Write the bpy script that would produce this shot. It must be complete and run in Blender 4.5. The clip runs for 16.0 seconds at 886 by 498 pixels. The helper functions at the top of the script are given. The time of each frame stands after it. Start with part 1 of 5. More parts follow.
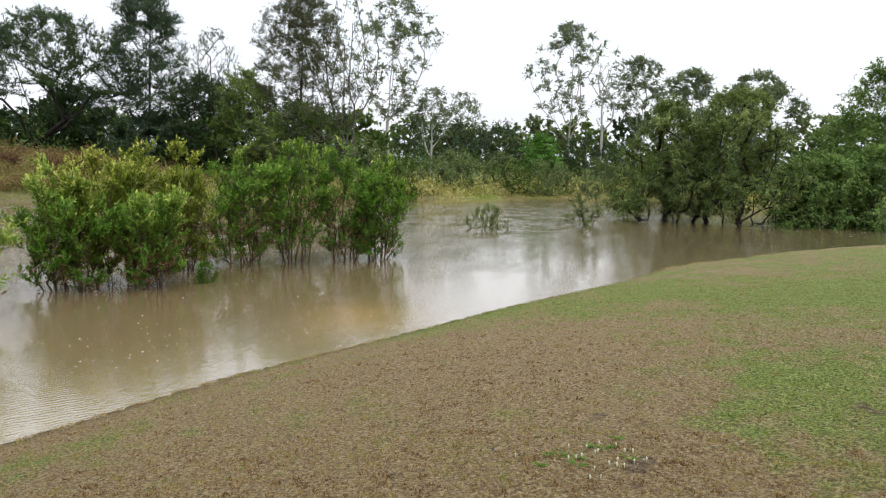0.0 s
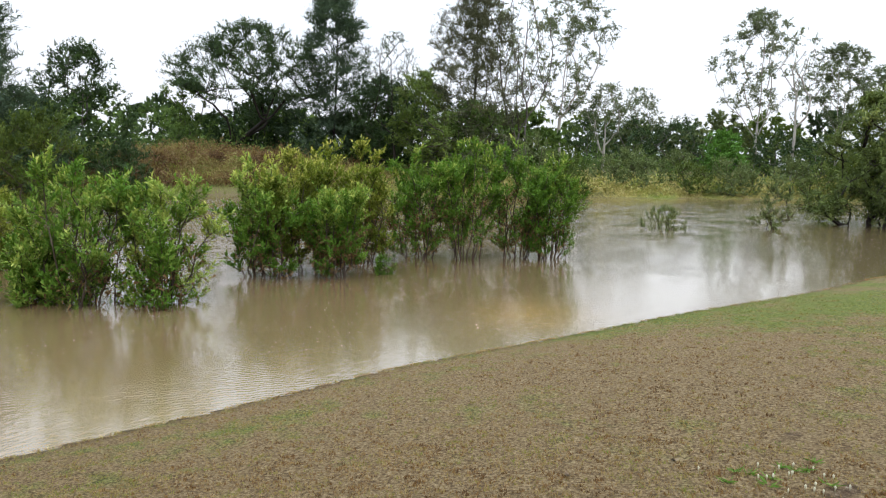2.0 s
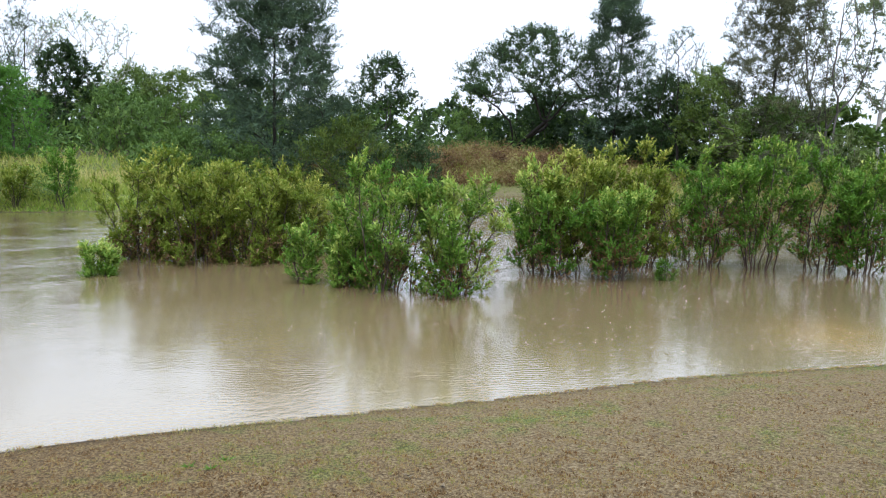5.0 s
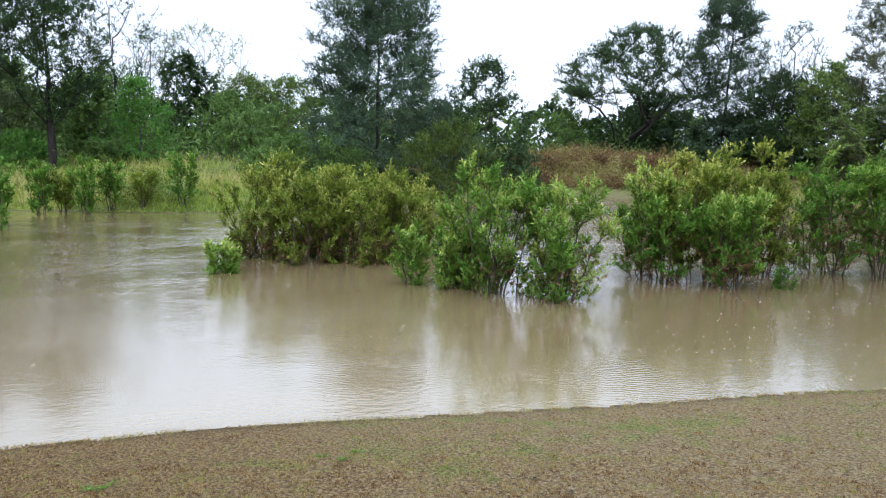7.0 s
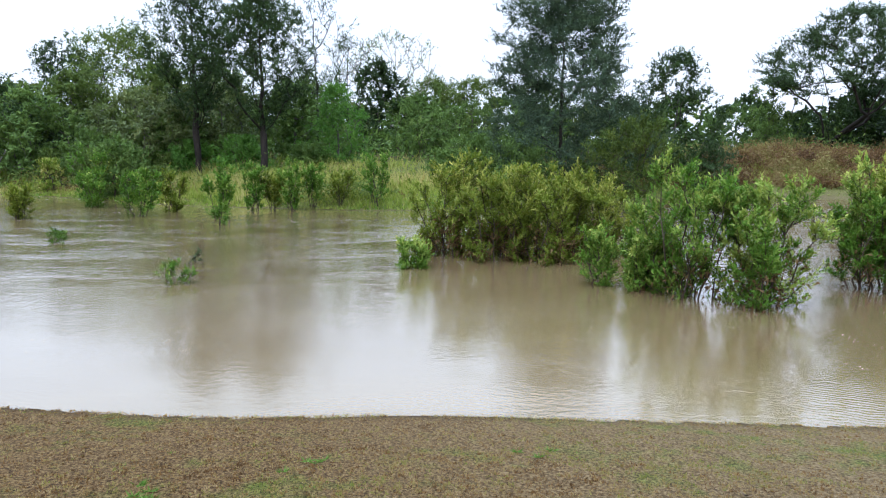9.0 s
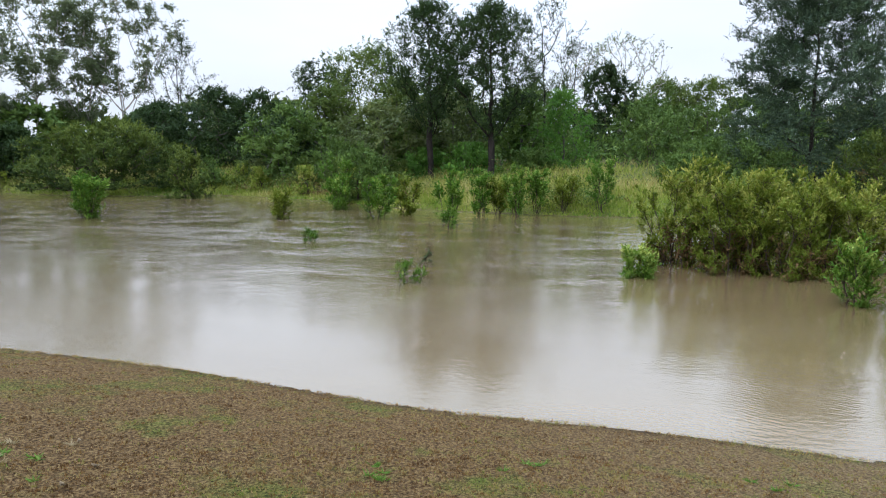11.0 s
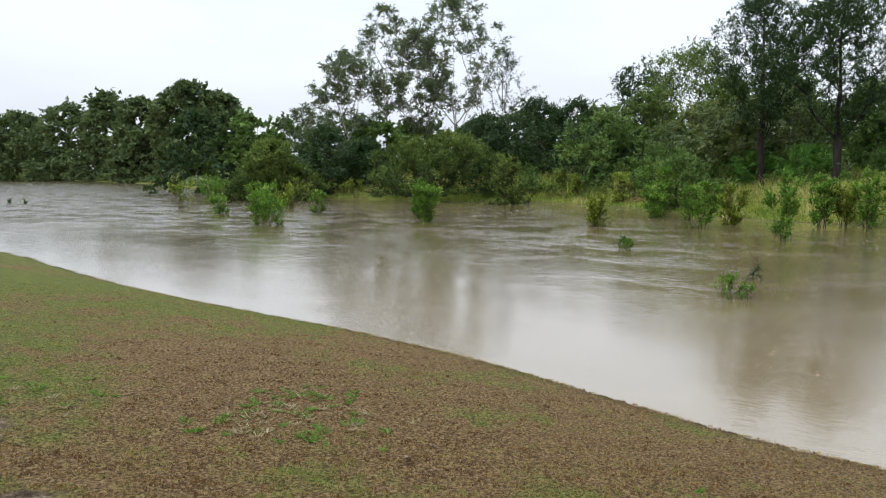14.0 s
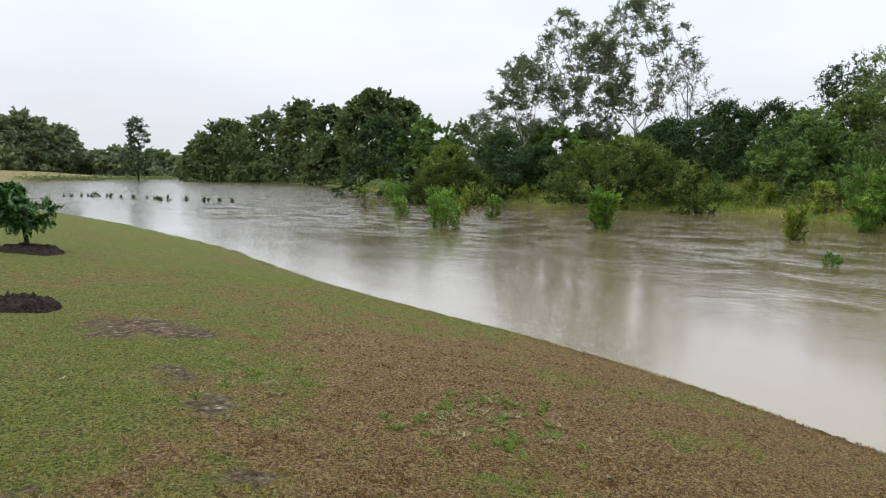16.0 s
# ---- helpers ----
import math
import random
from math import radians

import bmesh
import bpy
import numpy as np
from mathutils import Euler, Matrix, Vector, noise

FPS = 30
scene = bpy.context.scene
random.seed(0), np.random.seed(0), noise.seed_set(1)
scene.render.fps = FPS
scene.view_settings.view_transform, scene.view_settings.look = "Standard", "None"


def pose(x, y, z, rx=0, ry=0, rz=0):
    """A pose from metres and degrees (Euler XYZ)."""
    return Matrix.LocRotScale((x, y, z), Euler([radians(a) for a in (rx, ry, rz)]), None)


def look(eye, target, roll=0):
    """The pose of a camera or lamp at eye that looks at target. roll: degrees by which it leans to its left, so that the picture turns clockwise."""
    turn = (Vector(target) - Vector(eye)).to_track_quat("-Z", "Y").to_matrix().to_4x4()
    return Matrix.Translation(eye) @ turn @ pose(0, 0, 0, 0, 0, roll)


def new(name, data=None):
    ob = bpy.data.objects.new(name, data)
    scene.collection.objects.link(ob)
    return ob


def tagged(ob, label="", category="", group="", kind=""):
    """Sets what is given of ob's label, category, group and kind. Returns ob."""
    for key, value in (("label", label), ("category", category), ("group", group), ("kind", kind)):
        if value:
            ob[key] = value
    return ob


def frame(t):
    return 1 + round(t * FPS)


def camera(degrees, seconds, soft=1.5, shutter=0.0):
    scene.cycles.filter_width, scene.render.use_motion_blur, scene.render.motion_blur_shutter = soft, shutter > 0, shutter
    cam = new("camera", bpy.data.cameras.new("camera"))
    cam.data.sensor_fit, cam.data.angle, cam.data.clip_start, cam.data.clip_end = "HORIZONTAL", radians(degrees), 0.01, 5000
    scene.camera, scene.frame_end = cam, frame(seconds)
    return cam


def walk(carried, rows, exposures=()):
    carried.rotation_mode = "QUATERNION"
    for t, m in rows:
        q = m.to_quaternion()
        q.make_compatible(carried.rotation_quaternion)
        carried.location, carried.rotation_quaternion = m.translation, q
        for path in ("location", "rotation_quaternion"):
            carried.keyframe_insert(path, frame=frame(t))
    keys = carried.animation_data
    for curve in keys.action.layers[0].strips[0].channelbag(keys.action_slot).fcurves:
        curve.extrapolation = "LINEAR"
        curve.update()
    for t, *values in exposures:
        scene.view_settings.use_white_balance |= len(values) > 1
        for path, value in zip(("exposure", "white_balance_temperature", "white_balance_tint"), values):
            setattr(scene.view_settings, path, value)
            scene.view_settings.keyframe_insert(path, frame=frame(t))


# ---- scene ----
cam = camera(64.50, 16.0, soft=1.15)
PATH = [
    (0, pose(0.077, 0.444, 2.387, 83.659, -0.988, 25.921)),
    (0.5, pose(0.071, 0.429, 2.391, 83.552, -1.180, 28.950)),
    (1, pose(0.051, 0.414, 2.389, 83.427, -1.309, 32.216)),
    (1.5, pose(0.034, 0.367, 2.397, 83.245, -1.357, 35.759)),
    (2, pose(0.026, 0.359, 2.398, 83.211, -1.203, 39.596)),
    (2.5, pose(0.013, 0.367, 2.385, 83.239, -1.004, 43.396)),
    (3, pose(0.005, 0.373, 2.380, 83.157, -0.831, 47.347)),
    (3.5, pose(-0.002, 0.329, 2.379, 83.048, -0.848, 51.309)),
    (4, pose(-0.023, 0.297, 2.377, 82.980, -1.039, 54.948)),
    (4.5, pose(-0.032, 0.261, 2.382, 82.845, -1.251, 58.503)),
    (5, pose(-0.035, 0.224, 2.390, 82.769, -1.438, 61.693)),
    (5.2, pose(-0.037, 0.201, 2.391, 82.772, -1.424, 62.864)),
    (7.3, pose(-0.056, -0.041, 2.406, 82.814, -1.274, 70.966)),
    (7.5, pose(-0.057, -0.064, 2.408, 82.817, -1.260, 72.148)),
    (8, pose(-0.053, -0.120, 2.400, 82.763, -0.962, 75.322)),
    (8.5, pose(-0.045, -0.153, 2.395, 82.656, -0.808, 79.352)),
    (9, pose(-0.074, -0.162, 2.394, 82.496, -0.679, 83.976)),
    (9.2, pose(-0.071, -0.165, 2.395, 82.529, -0.641, 85.870)),
    (11.3, pose(-0.037, -0.196, 2.403, 82.878, -0.239, 104.726)),
    (11.5, pose(-0.034, -0.199, 2.404, 82.911, -0.201, 106.585)),
    (12, pose(-0.015, -0.208, 2.403, 82.826, 0.068, 111.213)),
    (12.5, pose(-0.021, -0.230, 2.403, 82.782, 0.177, 115.646)),
    (13, pose(-0.023, -0.243, 2.397, 82.891, 0.340, 119.982)),
    (13.5, pose(-0.022, -0.248, 2.407, 83.125, 0.447, 123.836)),
    (14, pose(-0.000, -0.279, 2.414, 83.409, 0.464, 127.070)),
    (14.5, pose(0.026, -0.350, 2.411, 83.605, 0.471, 129.898)),
    (15, pose(0.084, -0.430, 2.417, 83.681, 0.321, 132.799)),
    (15.5, pose(0.126, -0.485, 2.422, 83.745, 0.093, 136.724)),
    (16, pose(0.086, -0.521, 2.416, 83.880, -0.176, 140.970)),
]
walk(cam, PATH, exposures=[(0.0, 0.05, 6750, 12.5), (2.5, 0.14, 6550, 12), (5.0, 0.32, 6050, 12), (9.0, 0.28, 5850, 13), (11.5, 0.0, 6200, 13), (13.0, -0.01, 6350, 12), (16.0, -0.12, 6650, 12)])

# ---- world, sun, exposure ----
world = bpy.data.worlds.new("overcast_sky")
scene.world = world
world.use_nodes = True
wn, wl = world.node_tree.nodes, world.node_tree.links
wn.clear()
SUN_UP, SUN_TURN = radians(52), radians(120)
w_out = wn.new("ShaderNodeOutputWorld")
w_bg = wn.new("ShaderNodeBackground")
w_sky = wn.new("ShaderNodeTexSky")
w_sky.sky_type, w_sky.sun_disc = "NISHITA", False
w_sky.sun_elevation, w_sky.sun_rotation = SUN_UP, SUN_TURN
w_sky.air_density, w_sky.dust_density = 1.0, 4.0
w_hsv = wn.new("ShaderNodeHueSaturation")
w_hsv.inputs["Saturation"].default_value = 0.10
w_hsv.inputs["Value"].default_value = 0.12
w_co = wn.new("ShaderNodeTexCoord")
w_map = wn.new("ShaderNodeMapping")
w_map.inputs["Scale"].default_value = (1.2, 1.2, 4.0)
w_cl = wn.new("ShaderNodeTexNoise")
w_cl.inputs["Scale"].default_value, w_cl.inputs["Detail"].default_value = 1.4, 4.0
w_ramp = wn.new("ShaderNodeValToRGB")
w_ramp.color_ramp.elements[0].position, w_ramp.color_ramp.elements[1].position = 0.3, 0.7
w_ramp.color_ramp.elements[0].color = (0.815, 0.90, 1.0, 1)
w_ramp.color_ramp.elements[1].color = (1.015, 1.105, 1.21, 1)
w_mix = wn.new("ShaderNodeMix")
w_mix.data_type, w_mix.blend_type = "RGBA", "MIX"
w_mix.inputs[0].default_value = 0.85
wl.new(w_sky.outputs[0], w_hsv.inputs["Color"])
wl.new(w_co.outputs["Generated"], w_map.inputs["Vector"])
wl.new(w_map.outputs[0], w_cl.inputs["Vector"])
wl.new(w_cl.outputs["Fac"], w_ramp.inputs[0])
wl.new(w_hsv.outputs[0], w_mix.inputs[6])
wl.new(w_ramp.outputs[0], w_mix.inputs[7])
# an overcast sky is about three times as bright overhead as at the horizon
w_sep = wn.new("ShaderNodeSeparateXYZ")
wl.new(w_co.outputs["Generated"], w_sep.inputs[0])
w_up = wn.new("ShaderNodeMapRange")
w_up.inputs["From Min"].default_value, w_up.inputs["From Max"].default_value = 0.0, 1.0
w_up.inputs["To Min"].default_value, w_up.inputs["To Max"].default_value = 1.06, 3.1
w_pow = wn.new("ShaderNodeMath")
w_pow.operation = "POWER"
w_pow.inputs[1].default_value = 1.9
w_max = wn.new("ShaderNodeMath")
w_max.operation = "MAXIMUM"
w_max.inputs[1].default_value = 0.0
wl.new(w_sep.outputs["Z"], w_max.inputs[0])
wl.new(w_max.outputs[0], w_pow.inputs[0])
wl.new(w_pow.outputs[0], w_up.inputs["Value"])
wl.new(w_up.outputs[0], w_bg.inputs["Strength"])
# whiter towards the horizon, a cooler grey overhead
w_cool = wn.new("ShaderNodeMix")
w_cool.data_type, w_cool.blend_type = "RGBA", "MIX"
w_cool.inputs[6].default_value, w_cool.inputs[7].default_value = (1.03, 1.0, 0.97, 1), (0.86, 1.0, 1.16, 1)
wl.new(w_max.outputs[0], w_cool.inputs[0])
w_tint = wn.new("ShaderNodeMix")
w_tint.data_type, w_tint.blend_type = "RGBA", "MULTIPLY"
w_tint.inputs[0].default_value = 1.0
wl.new(w_mix.outputs[2], w_tint.inputs[6])
wl.new(w_cool.outputs[2], w_tint.inputs[7])
wl.new(w_tint.outputs[2], w_bg.inputs["Color"])
wl.new(w_bg.outputs[0], w_out.inputs[0])

sun_data = bpy.data.lights.new("sun", "SUN")
sun_data.energy, sun_data.angle, sun_data.color = 1.15, radians(40), (1.0, 0.96, 0.89)
sun = new("sun", sun_data)
sun_way = Vector((math.sin(SUN_TURN) * math.cos(SUN_UP), math.cos(SUN_TURN) * math.cos(SUN_UP), math.sin(SUN_UP)))
sun.matrix_world = look(sun_way * 50, (0, 0, 0))


# ---- materials ----
def material(name):
    m = bpy.data.materials.new(name)
    m.use_nodes = True
    n = m.node_tree.nodes
    return m, n, m.node_tree.links, n["Principled BSDF"], n["Material Output"]


def noise_node(n, links, scale, detail=4.0, rough=0.55, vector=None):
    t = n.new("ShaderNodeTexNoise")
    t.inputs["Scale"].default_value, t.inputs["Detail"].default_value, t.inputs["Roughness"].default_value = scale, detail, rough
    if vector is not None:
        links.new(vector, t.inputs["Vector"])
    return t


def ramp_node(n, links, value, stops):
    r = n.new("ShaderNodeValToRGB")
    e = r.color_ramp.elements
    while len(e) < len(stops):
        e.new(0.5)
    for k, (p, c) in enumerate(stops):
        e[k].position, e[k].color = p, (*c, 1)
    links.new(value, r.inputs[0])
    return r


def mix_node(n, links, fac, a, b, blend="MIX"):
    m = n.new("ShaderNodeMix")
    m.data_type, m.blend_type = "RGBA", blend
    for socket, v in ((m.inputs[0], fac), (m.inputs[6], a), (m.inputs[7], b)):
        if isinstance(v, (int, float)):
            socket.default_value = v
        elif isinstance(v, tuple):
            socket.default_value = (*v, 1)
        else:
            links.new(v, socket)
    return m.outputs[2]


def attr_node(n, name):
    a = n.new("ShaderNodeAttribute")
    a.attribute_name = name
    return a.outputs["Fac"]


def math_node(n, links, op, a, b=0.0):
    m = n.new("ShaderNodeMath")
    m.operation = op
    for socket, v in ((m.inputs[0], a), (m.inputs[1], b)):
        if isinstance(v, (int, float)):
            socket.default_value = v
        else:
            links.new(v, socket)
    return m.outputs[0]


def foliage(name, dark, mid, light, through_light=0.3, rough=0.55, gloss=0.2, more=()):
    """Leaves: colour by each leaf's own tint, some light shining through."""
    m, n, l, bsdf, out = material(name)
    tint = attr_node(n, "tint")
    col = ramp_node(n, l, tint, sorted(((0.0, dark), (0.5, mid), (1.0, light), *more))).outputs[0]
    l.new(col, bsdf.inputs["Base Color"])
    bsdf.inputs["Roughness"].default_value = rough
    bsdf.inputs["Specular IOR Level"].default_value = gloss
    tr = n.new("ShaderNodeBsdfTranslucent")
    l.new(mix_node(n, l, 1.0, col, (1.0, 1.0, 0.55), "MULTIPLY"), tr.inputs["Color"])
    mx = n.new("ShaderNodeMixShader")
    mx.inputs[0].default_value = through_light
    l.new(bsdf.outputs[0], mx.inputs[1])
    l.new(tr.outputs[0], mx.inputs[2])
    l.new(mx.outputs[0], out.inputs["Surface"])
    return m


def bark(name, a, b, scale=6.0):
    m, n, l, bsdf, out = material(name)
    co = n.new("ShaderNodeTexCoord")
    mp = n.new("ShaderNodeMapping")
    mp.inputs["Scale"].default_value = (1.0, 1.0, 0.25)
    l.new(co.outputs["Object"], mp.inputs["Vector"])
    t = noise_node(n, l, scale, 6.0, 0.65, mp.outputs[0])
    l.new(ramp_node(n, l, t.outputs["Fac"], ((0.32, a), (0.68, b))).outputs[0], bsdf.inputs["Base Color"])
    bsdf.inputs["Roughness"].default_value = 0.85
    bsdf.inputs["Specular IOR Level"].default_value = 0.12
    bp = n.new("ShaderNodeBump")
    bp.inputs["Strength"].default_value, bp.inputs["Distance"].default_value = 0.6, 0.02
    l.new(t.outputs["Fac"], bp.inputs["Height"])
    l.new(bp.outputs[0], bsdf.inputs["Normal"])
    return m


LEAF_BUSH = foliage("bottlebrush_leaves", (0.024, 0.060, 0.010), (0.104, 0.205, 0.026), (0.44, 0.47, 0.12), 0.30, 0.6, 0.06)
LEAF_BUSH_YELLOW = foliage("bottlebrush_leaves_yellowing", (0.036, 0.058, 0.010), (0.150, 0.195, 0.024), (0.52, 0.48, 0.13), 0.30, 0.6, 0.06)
LEAF_BROWN = foliage("flooded_brown_leaves", (0.06, 0.036, 0.018), (0.150, 0.094, 0.042), (0.25, 0.170, 0.08), 0.2, 0.6, 0.06)
LEAF_GUM = foliage("gum_leaves", (0.06, 0.082, 0.045), (0.135, 0.165, 0.085), (0.24, 0.27, 0.13), 0.3, 0.6, 0.15)
LEAF_CAS = foliage("casuarina_needles", (0.026, 0.042, 0.028), (0.064, 0.098, 0.056), (0.12, 0.165, 0.08), 0.26, 0.6, 0.12)
LEAF_BROWNCAS = foliage("casuarina_browning_needles", (0.045, 0.048, 0.026), (0.09, 0.098, 0.048), (0.15, 0.14, 0.065), 0.2, 0.6)
LEAF_DARK = foliage("dark_evergreen_leaves", (0.016, 0.030, 0.012), (0.046, 0.078, 0.027), (0.09, 0.14, 0.045), 0.24, 0.6, 0.12)
LEAF_BROAD = foliage("broadleaf_leaves", (0.034, 0.062, 0.016), (0.104, 0.168, 0.040), (0.22, 0.30, 0.075), 0.30, 0.6, 0.12)
LEAF_GREEN = foliage("bright_green_leaves", (0.05, 0.12, 0.022), (0.105, 0.225, 0.038), (0.20, 0.35, 0.07), 0.32, 0.6, 0.12)
LEAF_YELLOW = foliage("yellow_green_leaves", (0.05, 0.08, 0.018), (0.115, 0.165, 0.035), (0.22, 0.27, 0.06), 0.3)
LEAF_OLIVE = foliage("olive_leaves", (0.045, 0.06, 0.022), (0.135, 0.172, 0.058), (0.24, 0.26, 0.09), 0.28)
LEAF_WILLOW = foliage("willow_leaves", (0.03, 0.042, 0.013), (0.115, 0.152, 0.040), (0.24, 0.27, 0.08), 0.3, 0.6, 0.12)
LEAF_GARDEN = foliage("garden_tree_leaves", (0.018, 0.045, 0.010), (0.048, 0.118, 0.022), (0.11, 0.21, 0.045), 0.28, 0.35, 0.3)
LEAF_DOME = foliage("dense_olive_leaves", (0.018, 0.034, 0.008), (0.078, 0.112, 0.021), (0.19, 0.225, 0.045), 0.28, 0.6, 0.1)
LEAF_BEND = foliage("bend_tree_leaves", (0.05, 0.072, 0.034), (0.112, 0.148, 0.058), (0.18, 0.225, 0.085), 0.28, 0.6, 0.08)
# rain haze over the far treeline is put into these paler leaf colours
LEAF_FAR_HAZY = foliage("distant_leaves_hazy", (0.09, 0.115, 0.065), (0.16, 0.19, 0.095), (0.25, 0.27, 0.13), 0.2, 0.6, 0.1)
GRASS_TALL = foliage("tall_grass_blades", (0.085, 0.17, 0.025), (0.25, 0.30, 0.05), (0.46, 0.39, 0.16), 0.35, 0.6, 0.08)
WEED_DRY = foliage("dry_weed_leaves", (0.085, 0.043, 0.019), (0.205, 0.122, 0.05), (0.27, 0.25, 0.08), 0.25)
WEED_GREEN = foliage("lawn_weed_leaves", (0.05, 0.11, 0.016), (0.115, 0.20, 0.034), (0.21, 0.30, 0.07), 0.3, 0.6, 0.05)
LEAF_PALE_BITS = foliage("clover_heads", (0.34, 0.31, 0.2), (0.5, 0.46, 0.32), (0.6, 0.57, 0.42), 0.1)
WEED_STRAW = foliage("lawn_weed_dry_stalks", (0.16, 0.11, 0.05), (0.28, 0.21, 0.11), (0.42, 0.34, 0.2), 0.2)
LAWN_BLADE = foliage("lawn_blades", (0.100, 0.055, 0.026), (0.355, 0.256, 0.126), (0.165, 0.215, 0.048), 0.3, 0.7, 0.06,
                     ((0.2, (0.178, 0.090, 0.034)), (0.36, (0.272, 0.168, 0.072)), (0.66, (0.252, 0.214, 0.064)), (0.82, (0.196, 0.192, 0.046))))


def plain(name, a, b, scale, rough):
    m, n, l, bsdf, out = material(name)
    t = noise_node(n, l, scale, 4.0, 0.6, n.new("ShaderNodeTexCoord").outputs["Object"])
    l.new(ramp_node(n, l, t.outputs["Fac"], ((0.4, a), (0.6, b))).outputs[0], bsdf.inputs["Base Color"])
    bsdf.inputs["Roughness"].default_value = rough
    return m


FOAM = plain("foam", (0.30, 0.27, 0.21), (0.48, 0.44, 0.36), 9.0, 0.8)
LEAF_PALE = plain("pale_yellow_leaf", (0.50, 0.45, 0.20), (0.68, 0.63, 0.36), 60.0, 0.6)
LEAF_STRAW = plain("dry_brown_leaf", (0.16, 0.10, 0.05), (0.34, 0.25, 0.14), 60.0, 0.7)
BARK_GREY = bark("grey_bark", (0.05, 0.045, 0.04), (0.16, 0.14, 0.12))
BARK_PALE = bark("pale_gum_bark", (0.22, 0.19, 0.16), (0.48, 0.44, 0.39), 3.0)
BARK_DARK = bark("dark_wet_bark", (0.014, 0.011, 0.010), (0.045, 0.036, 0.03))
BARK_STEM = bark("brown_stem_bark", (0.035, 0.026, 0.02), (0.10, 0.075, 0.055))


def ground_material():
    m, n, l, bsdf, out = material("ground_turf")
    co = n.new("ShaderNodeTexCoord").outputs["Object"]
    fine = noise_node(n, l, 42.0, 6.0, 0.7, co).outputs["Fac"]
    mid = noise_node(n, l, 5.0, 5.0, 0.65, co).outputs["Fac"]
    big = noise_node(n, l, 0.55, 4.0, 0.6, co).outputs["Fac"]
    dead = ramp_node(n, l, fine, ((0.38, (0.044, 0.024, 0.010)), (0.5, (0.150, 0.088, 0.036)), (0.62, (0.31, 0.205, 0.09)))).outputs[0]
    live = ramp_node(n, l, fine, ((0.38, (0.022, 0.029, 0.005)), (0.5, (0.104, 0.108, 0.021)), (0.62, (0.22, 0.218, 0.052)))).outputs[0]
    lumps = noise_node(n, l, 15.0, 5.0, 0.75, co).outputs["Fac"]
    soil = ramp_node(n, l, lumps, ((0.36, (0.030, 0.017, 0.009)), (0.50, (0.105, 0.066, 0.036)), (0.60, (0.20, 0.140, 0.085)), (0.68, (0.42, 0.35, 0.26)))).outputs[0]
    litter = ramp_node(n, l, fine, ((0.3, (0.035, 0.03, 0.016)), (0.7, (0.13, 0.12, 0.045)))).outputs[0]
    bed = ramp_node(n, l, mid, ((0.3, (0.10, 0.07, 0.04)), (0.7, (0.17, 0.12, 0.07)))).outputs[0]
    # greenness: its patches plus noise at two scales
    g = math_node(n, l, "ADD", attr_node(n, "green"), math_node(n, l, "MULTIPLY", math_node(n, l, "SUBTRACT", mid, 0.5), 1.2))
    g = math_node(n, l, "ADD", g, math_node(n, l, "MULTIPLY", math_node(n, l, "SUBTRACT", big, 0.5), 0.6))
    gm = ramp_node(n, l, g, ((0.25, (0, 0, 0)), (0.75, (1, 1, 1)))).outputs[0]
    straw = ramp_node(n, l, fine, ((0.36, (0.080, 0.048, 0.023)), (0.5, (0.197, 0.132, 0.064)), (0.64, (0.355, 0.262, 0.138)))).outputs[0]
    dead = mix_node(n, l, attr_node(n, "straw"), dead, straw)
    fresh = ramp_node(n, l, fine, ((0.38, (0.035, 0.045, 0.010)), (0.5, (0.125, 0.140, 0.032)), (0.62, (0.26, 0.28, 0.075)))).outputs[0]
    live = mix_node(n, l, attr_node(n, "straw"), live, fresh)
    col = mix_node(n, l, gm, dead, live)
    b = math_node(n, l, "ADD", attr_node(n, "bare"), math_node(n, l, "MULTIPLY", math_node(n, l, "SUBTRACT", mid, 0.5), 1.2))
    bm_ = ramp_node(n, l, b, ((0.48, (0, 0, 0)), (0.72, (1, 1, 1)))).outputs[0]
    col = mix_node(n, l, bm_, col, soil)
    col = mix_node(n, l, attr_node(n, "wild"), col, litter)
    col = mix_node(n, l, attr_node(n, "bed"), col, bed)
    col = mix_node(n, l, math_node(n, l, "MULTIPLY", attr_node(n, "soaked"), 0.8), col, (0.030, 0.020, 0.012))
    l.new(col, bsdf.inputs["Base Color"])
    bsdf.inputs["Roughness"].default_value = 0.85
    bsdf.inputs["Specular IOR Level"].default_value = 0.08
    bp = n.new("ShaderNodeBump")
    bp.inputs["Strength"].default_value, bp.inputs["Distance"].default_value = 1.0, 0.045
    l.new(math_node(n, l, "ADD", fine, mid), bp.inputs["Height"])
    l.new(bp.outputs[0], bsdf.inputs["Normal"])
    return m


